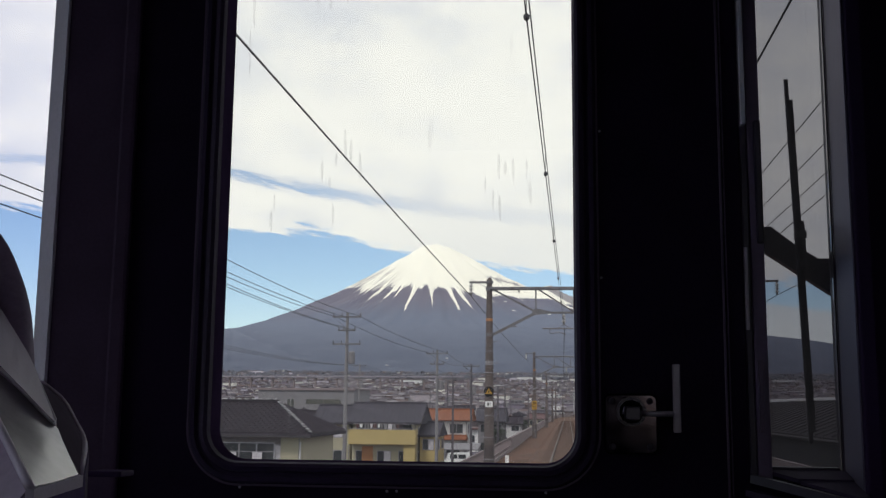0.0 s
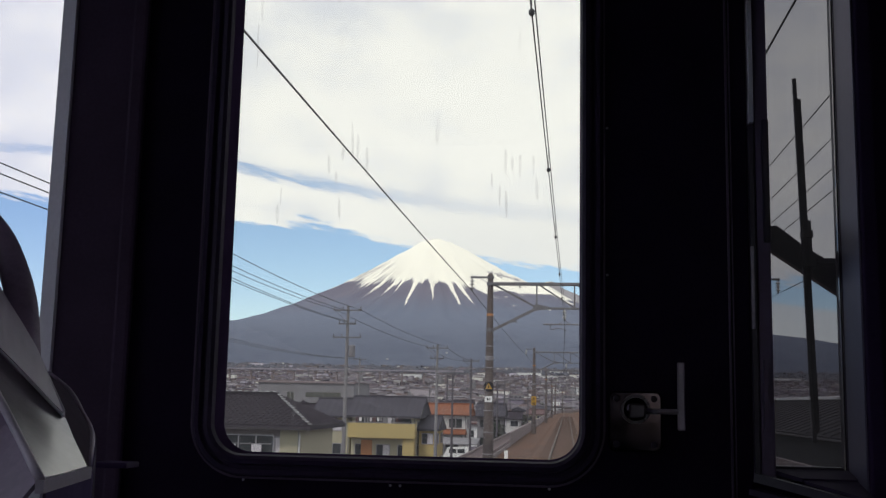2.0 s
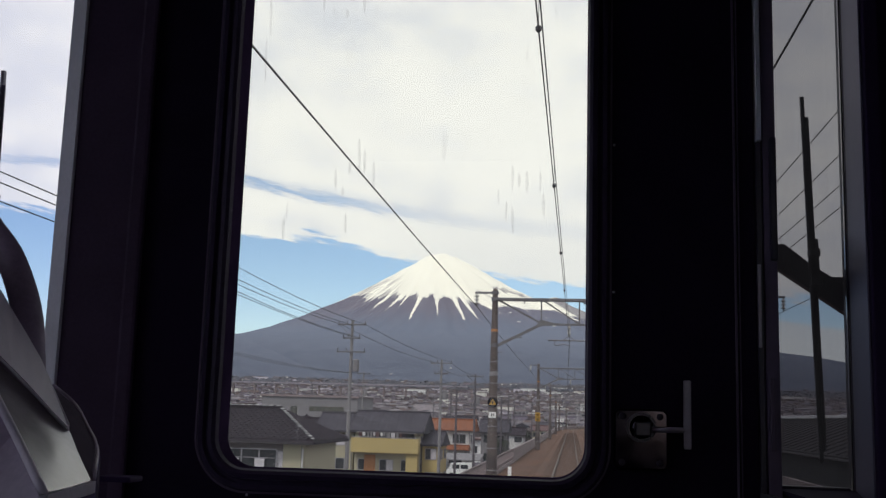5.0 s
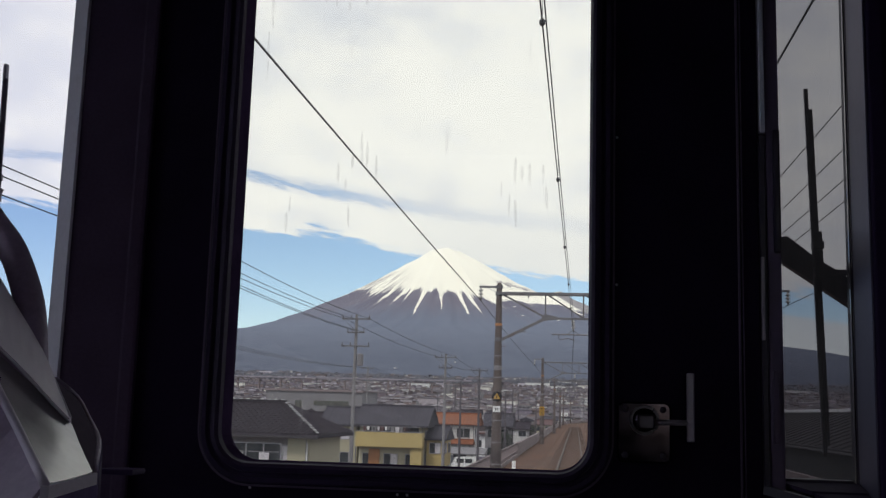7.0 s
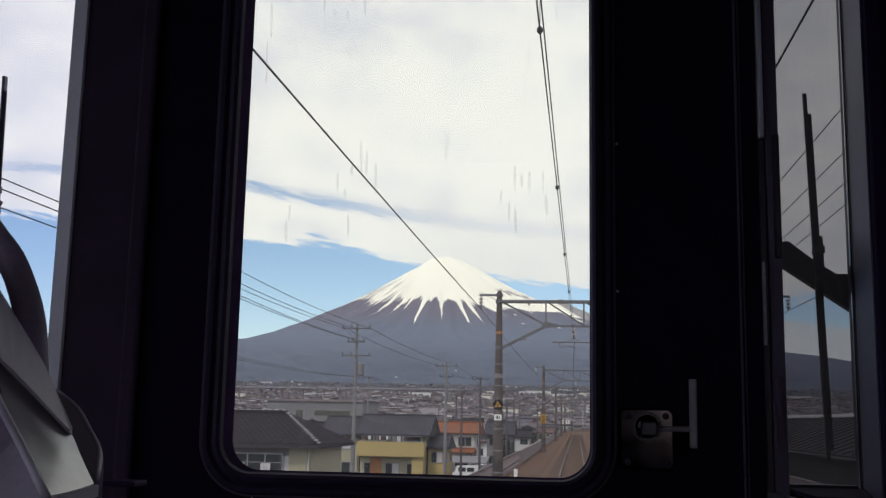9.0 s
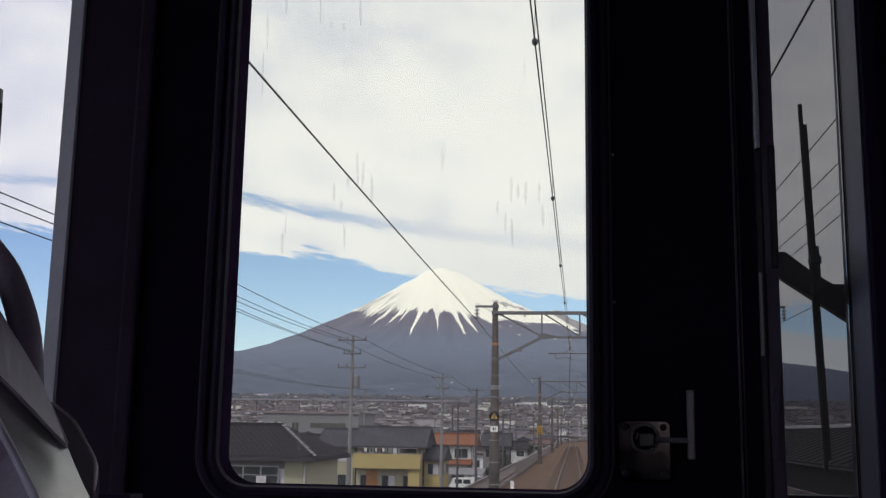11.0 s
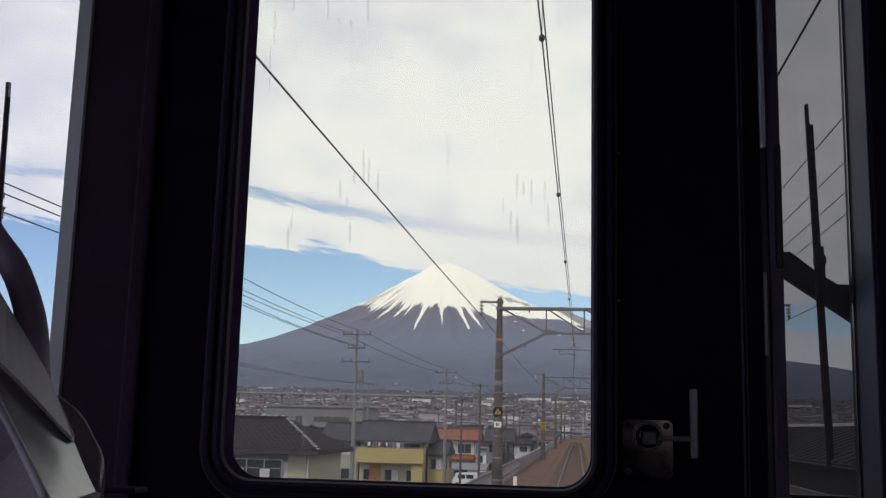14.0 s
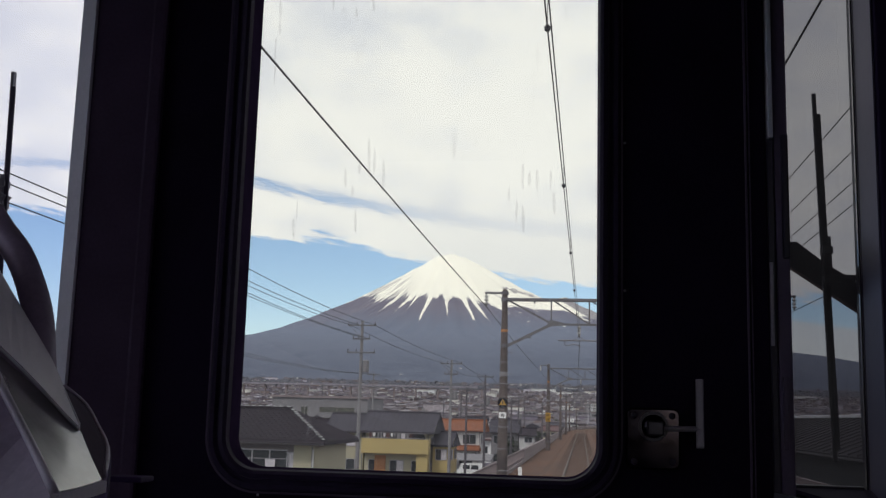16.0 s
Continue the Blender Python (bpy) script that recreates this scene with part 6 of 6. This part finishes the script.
def woods(name, number, y_lo, y_hi, seed, big, leaf="foliage", rise=None):
    rnd = random.Random(seed)
    verts, faces = [], []
    base = bmesh.new()
    bmesh.ops.create_icosphere(base, subdivisions=1, radius=1)
    bv, bf = [v.co.copy() for v in base.verts], [[v.index for v in f.verts] for f in base.faces]
    base.free()
    for _ in range(number):
        y = rnd.uniform(y_lo, y_hi)
        x = rnd.uniform(-0.6 * y - 20, 0.42 * y + 30)
        if -12 < x - bend(min(y, 420)) < 14 and y < 450:
            continue
        z, s = max(lie(x, y), rise(x, y) if rise else -99), rnd.uniform(0.6, 1.4) * big
        for _ in range(4):
            o = Vector((rnd.uniform(-1, 1) * s, rnd.uniform(-1, 1) * s, rnd.uniform(0.2, 0.9) * s))
            n = len(verts)
            verts += [tuple(Vector((x, y, z)) + o + v * (s * rnd.uniform(0.35, 0.95))) for v in bv]
            faces += [[n + i for i in f] for f in bf]
    me = bpy.data.meshes.new(name)
    me.from_pydata(verts, [], faces)
    me.materials.append(M[leaf])
    return tagged(new(name, me), "dull green winter trees scattered through the town", "trees", kind="stuff")


woods("town_trees", 500, 200, 900, 11, 2.2)
# farther woods take the foliage with haze in its colour
woods("town_trees", 1500, 900, 2300, 12, 2.4, "hazed_foliage")
woods("hill_woods", 4200, 2150, 2520, 14, 5.0, "hazed_foliage", volcano)

# pale blocks of flats and offices where the line curves away
block_rng = random.Random(23)
built = []
for _ in range(200):
    if len(built) >= 14:
        break
    y = block_rng.uniform(600, 1000)
    x, w, d = y * block_rng.uniform(-0.16, 0.02), block_rng.uniform(7, 13), block_rng.uniform(7, 10)
    if abs(x - bend(min(y, 490))) < 22 and y < 520 or any(abs(x - p) < 17 and abs(y - q) < 18 for p, q in built):
        continue
    built.append((x, y))
    floors, g = block_rng.choice((2, 2, 3, 3, 4)), lie(x, y) - 0.5
    wall = M[block_rng.choice(("wall_white", "wall_grey", "wall_grey", "wall_cream"))]
    b = thing("apartment_building", f"pale {floors}-storey flat-roofed block in the town", "building", "pale town blocks", at=(x, y, g), turn=block_rng.uniform(-14, 14))
    top = 0.6 + 2.9 * floors
    part("wall", box(-w / 2, w / 2, 0, d, 0, top), wall, b)
    part("parapet", add_box(add_box(add_box(box(-w / 2 - 0.15, w / 2 + 0.15, -0.15, 0.15, top, top + 0.7), -w / 2 - 0.15, w / 2 + 0.15, d - 0.15, d + 0.15, top, top + 0.7), -w / 2 - 0.15, -w / 2 + 0.15, 0.15, d - 0.15, top, top + 0.7), w / 2 - 0.15, w / 2 + 0.15, 0.15, d - 0.15, top, top + 0.7), M["concrete"], b)
    part("stair_head", box(w * 0.1, w * 0.32, d * 0.4, d * 0.75, top, top + 2.2), wall, b)
    bays = max(3, int(w / 3.2))
    for k in range(floors):
        z = 1.3 + 2.9 * k
        part("slab", box(-w / 2 + 0.2, w / 2 - 0.2, -0.75, -0.01, z - 0.75, z - 0.6), M["concrete"], b)
        for i in range(bays):
            u = -w / 2 + (i + 0.5) * w / bays
            part("window", box(u - w / bays * 0.32, u + w / bays * 0.32, -0.06, 0.02, z + 0.1, z + 1.2), M["tile_grey"], b)

viaduct = thing("viaduct", "long pale concrete road viaduct crossing the town", "viaduct")
part("deck", bar((-900, 1490, 41.5), (-150, 1520, 45.5), 12, 2.0), M["viaduct"], viaduct)
for i in range(24):
    x = -880 + 32 * i
    y = 1490 + 30 * (x + 900) / 750
    part("pier", box(x - 1.1, x + 1.1, y - 2, y + 2, lie(x, y) - 1, 42), M["concrete"], viaduct)
for x, y, w, h in ((-285, 1900, 58, 16), (-160, 1960, 46, 13), (-78, 2150, 74, 15), (-38, 2050, 60, 12), (-20, 2260, 66, 16), (70, 1980, 60, 12), (-345, 1760, 34, 12), (-250, 1560, 26, 11), (-120, 1690, 30, 11), (-470, 1840, 44, 12), (290, 1880, 60, 13), (420, 2080, 70, 13)):
    f = thing("factory", "long white factory hall among the houses", "building", "white factory halls")
    z = lie(x, y)
    w, h = w * 0.66, h * 0.5
    part("wall", box(x - w / 2, x + w / 2, y, y + 30, z - 2, z + h), M["white"] if w > 33 else M["wall_white"], f)
    part("roof", box(x - w / 2 - 1, x + w / 2 + 1, y - 1, y + 31, z + h, z + h + 1.2), M["wall_white"], f)


# two white lodges high on the wooded slope
for tx, ez in ((-0.1735, 0.0388), (-0.1155, 0.0455)):
    y = min(range(2300, 4000, 10), key=lambda q: abs(volcano(tx * q, q) - EYE - ez * q))
    x, z = tx * y, volcano(tx * y, y)
    lodge = thing("hillside_lodge", "small white building on the wooded mountain slope", "building", "hillside lodges")
    part("wall", box(x - 3, x + 3, y, y + 6, z - 3, z + 2), M["wall_white"], lodge)
    part("roof", box(x - 3.3, x + 3.3, y - 0.5, y + 6.5, z + 2, z + 2.8), M["wall_white"], lodge)


# ---- utility poles and their lines ----
def utility_pole(x, y, top, gz, kit):
    p = thing("utility_pole", "grey concrete utility pole with crossarms and insulators", "utility pole", "utility poles", at=(x, y, 0))
    part("shaft", lathe(bmesh.new(), (0, 0, gz - 0.3), [(0.16, 0), (0.095, top - gz + 0.3)], 12), M["pale_pole"] if kit > 2 else M["dark_pole"], p)
    for k in range(kit):
        z, w = top - 0.35 - 0.9 * k, 0.95 if k != 1 else 0.6
        arm = part("crossarm", box(-w, w, -0.16, -0.08, z, z + 0.09), M["steel"], p)
        for u in (-w + 0.06, -0.35 * w, w - 0.06):
            part("insulator", insulator(bmesh.new(), (u, -0.12, z + 0.09), 0.22, (0, 0, 1), 2, 0.05), M["steel"], arm)
    if kit > 1:
        part("transformer", lathe(bmesh.new(), (0.34, 0, top - 3.4), [(0.2, 0), (0.22, 0.05), (0.22, 0.75), (0.15, 0.82)], 14), M["wall_grey"], p, "grey transformer drum")
        part("stay", bar((-0.9, -0.1, top - 0.3), (0, -0.05, top - 1.1), 0.03, 0.03), M["steel"], p)
    return p


POLES = [(-11.2, 90, 7.0, 3), (-13.2, 121, 5.6, 1), (-10.8, 118, 7.0, 2), (-8.2, 124, 4.6, 1), (-30, 150, 8.2, 3), (-20, 175, 6.5, 2), (-9.5, 160, 5.5, 2), (-7.6, 205, 5.5, 1), (-33, 74, 8.6, 3), (-15.5, 40, 8.8, 3), (-14.5, 68, 8.3, 3), (-60, 240, 9, 2), (-38, 290, 8, 2), (-14, 260, 7, 1)]
for x, y, top, kit in POLES:
    utility_pole(x, y, top, lie(x, y), kit)


def lines_between(a, b, offsets, sag, r=0.02):
    for u, dz in offsets:
        solid("power_line", line(sagging((a[0] + u, a[1], a[2] - dz), (b[0] + u, b[1], b[2] - dz), sag), r), M["wire"], "thin dark power line between utility poles", "cable", "power lines")


lines_between((-11.2, 90, 6.8), (-10.8, 118, 6.8), ((-0.8, 0), (0.8, 0), (0, 1.4)), 0.4)
lines_between((-33, 74, 8.3), (-30, 150, 8.0), ((-0.8, 0), (0.0, 0), (0.8, 0)), 0.8)
lines_between((-30, 150, 8.0), (-20, 175, 6.3), ((-0.6, 0), (0.6, 0)), 0.5)
lines_between((-10.8, 118, 6.6), (-9.5, 160, 5.3), ((-0.7, 0), (0.7, 0)), 0.4)
lines_between((-15.5, 40, 8.5), (-14.5, 68, 8.05), ((-0.85, 0), (-0.3, 0), (0.85, 0), (0.5, 0.9)), 0.25, 0.017)
lines_between((-14.5, 68, 8.05), (-11.2, 90, 6.8), ((-0.85, 0), (0.85, 0)), 0.25, 0.017)
for x, y1, z0, z1 in ((-15.5, 40, 8.45, 8.45), (-15.4, 40, 8.12, 8.12), (-15.5, 40, 7.65, 7.65)):
    solid("power_line", line(sagging((x, -20, z0), (x, y1, z1), 0.1), 0.02), M["wire"], "dark power line running beside the line", "cable", "power lines")
solid("power_line", line(sagging((-15.5, 40, 7.65), (-14.5, 68, 7.2), 0.2), 0.017), M["wire"], "dark power line running beside the line", "cable", "power lines")


# ---- roof tiles of the nearest house, piece by piece ----
def pantile(width, length):
    """One curved clay tile lying along +y, its lower edge at the origin and turned up."""
    verts, faces = [], []
    ws = [(-0.5, 0.012), (-0.28, -0.004), (0.05, 0.010), (0.28, 0.040), (0.5, 0.026)]
    for v, up in ((0.0, 0.012), (length, 0.002)):
        for drop in (0.0, -0.010):
            verts += [(u * width, v, h + up + drop) for u, h in ws]
    for i in range(4):
        faces += [(i, i + 1, 11 + i, 10 + i), (5 + i, 6 + i, 1 + i, i)]
    faces += [(0, 10, 15, 5), (4, 9, 19, 14)]
    return verts, faces


def tiled_slope(roof, a, b, tb, ta, keep, width=0.30, gauge=0.29):
    """Courses of tiles from eave line a-b up to ta-tb; keep(x) picks the stretch laid as single pieces."""
    along = (b - a).normalized()
    nrm = along.cross(ta - a).normalized()
    up = nrm.cross(along).normalized()
    rise = (ta - a).dot(up)
    verts, faces = pantile(width, gauge * 1.12)
    me = bpy.data.meshes.new("roof_tile")
    me.from_pydata(verts, [], faces)
    me.materials.append(M["tile_dark"])
    turn = Matrix((along, up, nrm)).transposed()
    rest_v, rest_f = [], []
    for j in range(int(rise / gauge)):
        f = (j + 0.2) * gauge / rise
        p, q = a.lerp(ta, f), b.lerp(tb, f)
        n = int((q - p).length / width)
        for i in range(n):
            at = q - along * ((i + 0.5) * width) + nrm * 0.01
            wob = Matrix.Rotation(random.uniform(-0.02, 0.02), 3, "Z")
            if keep(at.x):
                ob = new("roof_tile", me)
                ob.parent = roof
                ob.matrix_local = Matrix.LocRotScale(at, turn @ wob, None)
            else:
                k = len(rest_v)
                rest_v += [tuple(at + turn @ wob @ Vector(v)) for v in verts]
                rest_f += [[k + m for m in g] for g in faces]
    rest = bpy.data.meshes.new("roof_tiles")
    rest.from_pydata(rest_v, [], rest_f)
    rest.materials.append(M["tile_dark"])
    ob = new("roof_tiles", rest)
    ob.parent = roof
    tagged(ob, kind="stuff")


random.seed(31)
roof, ra, rb, c = pantiled
tiled_slope(roof, c[0], c[1], rb, ra, lambda x: x > -18.6)
tiled_slope(roof, c[1], c[2], rb, rb, lambda x: False)
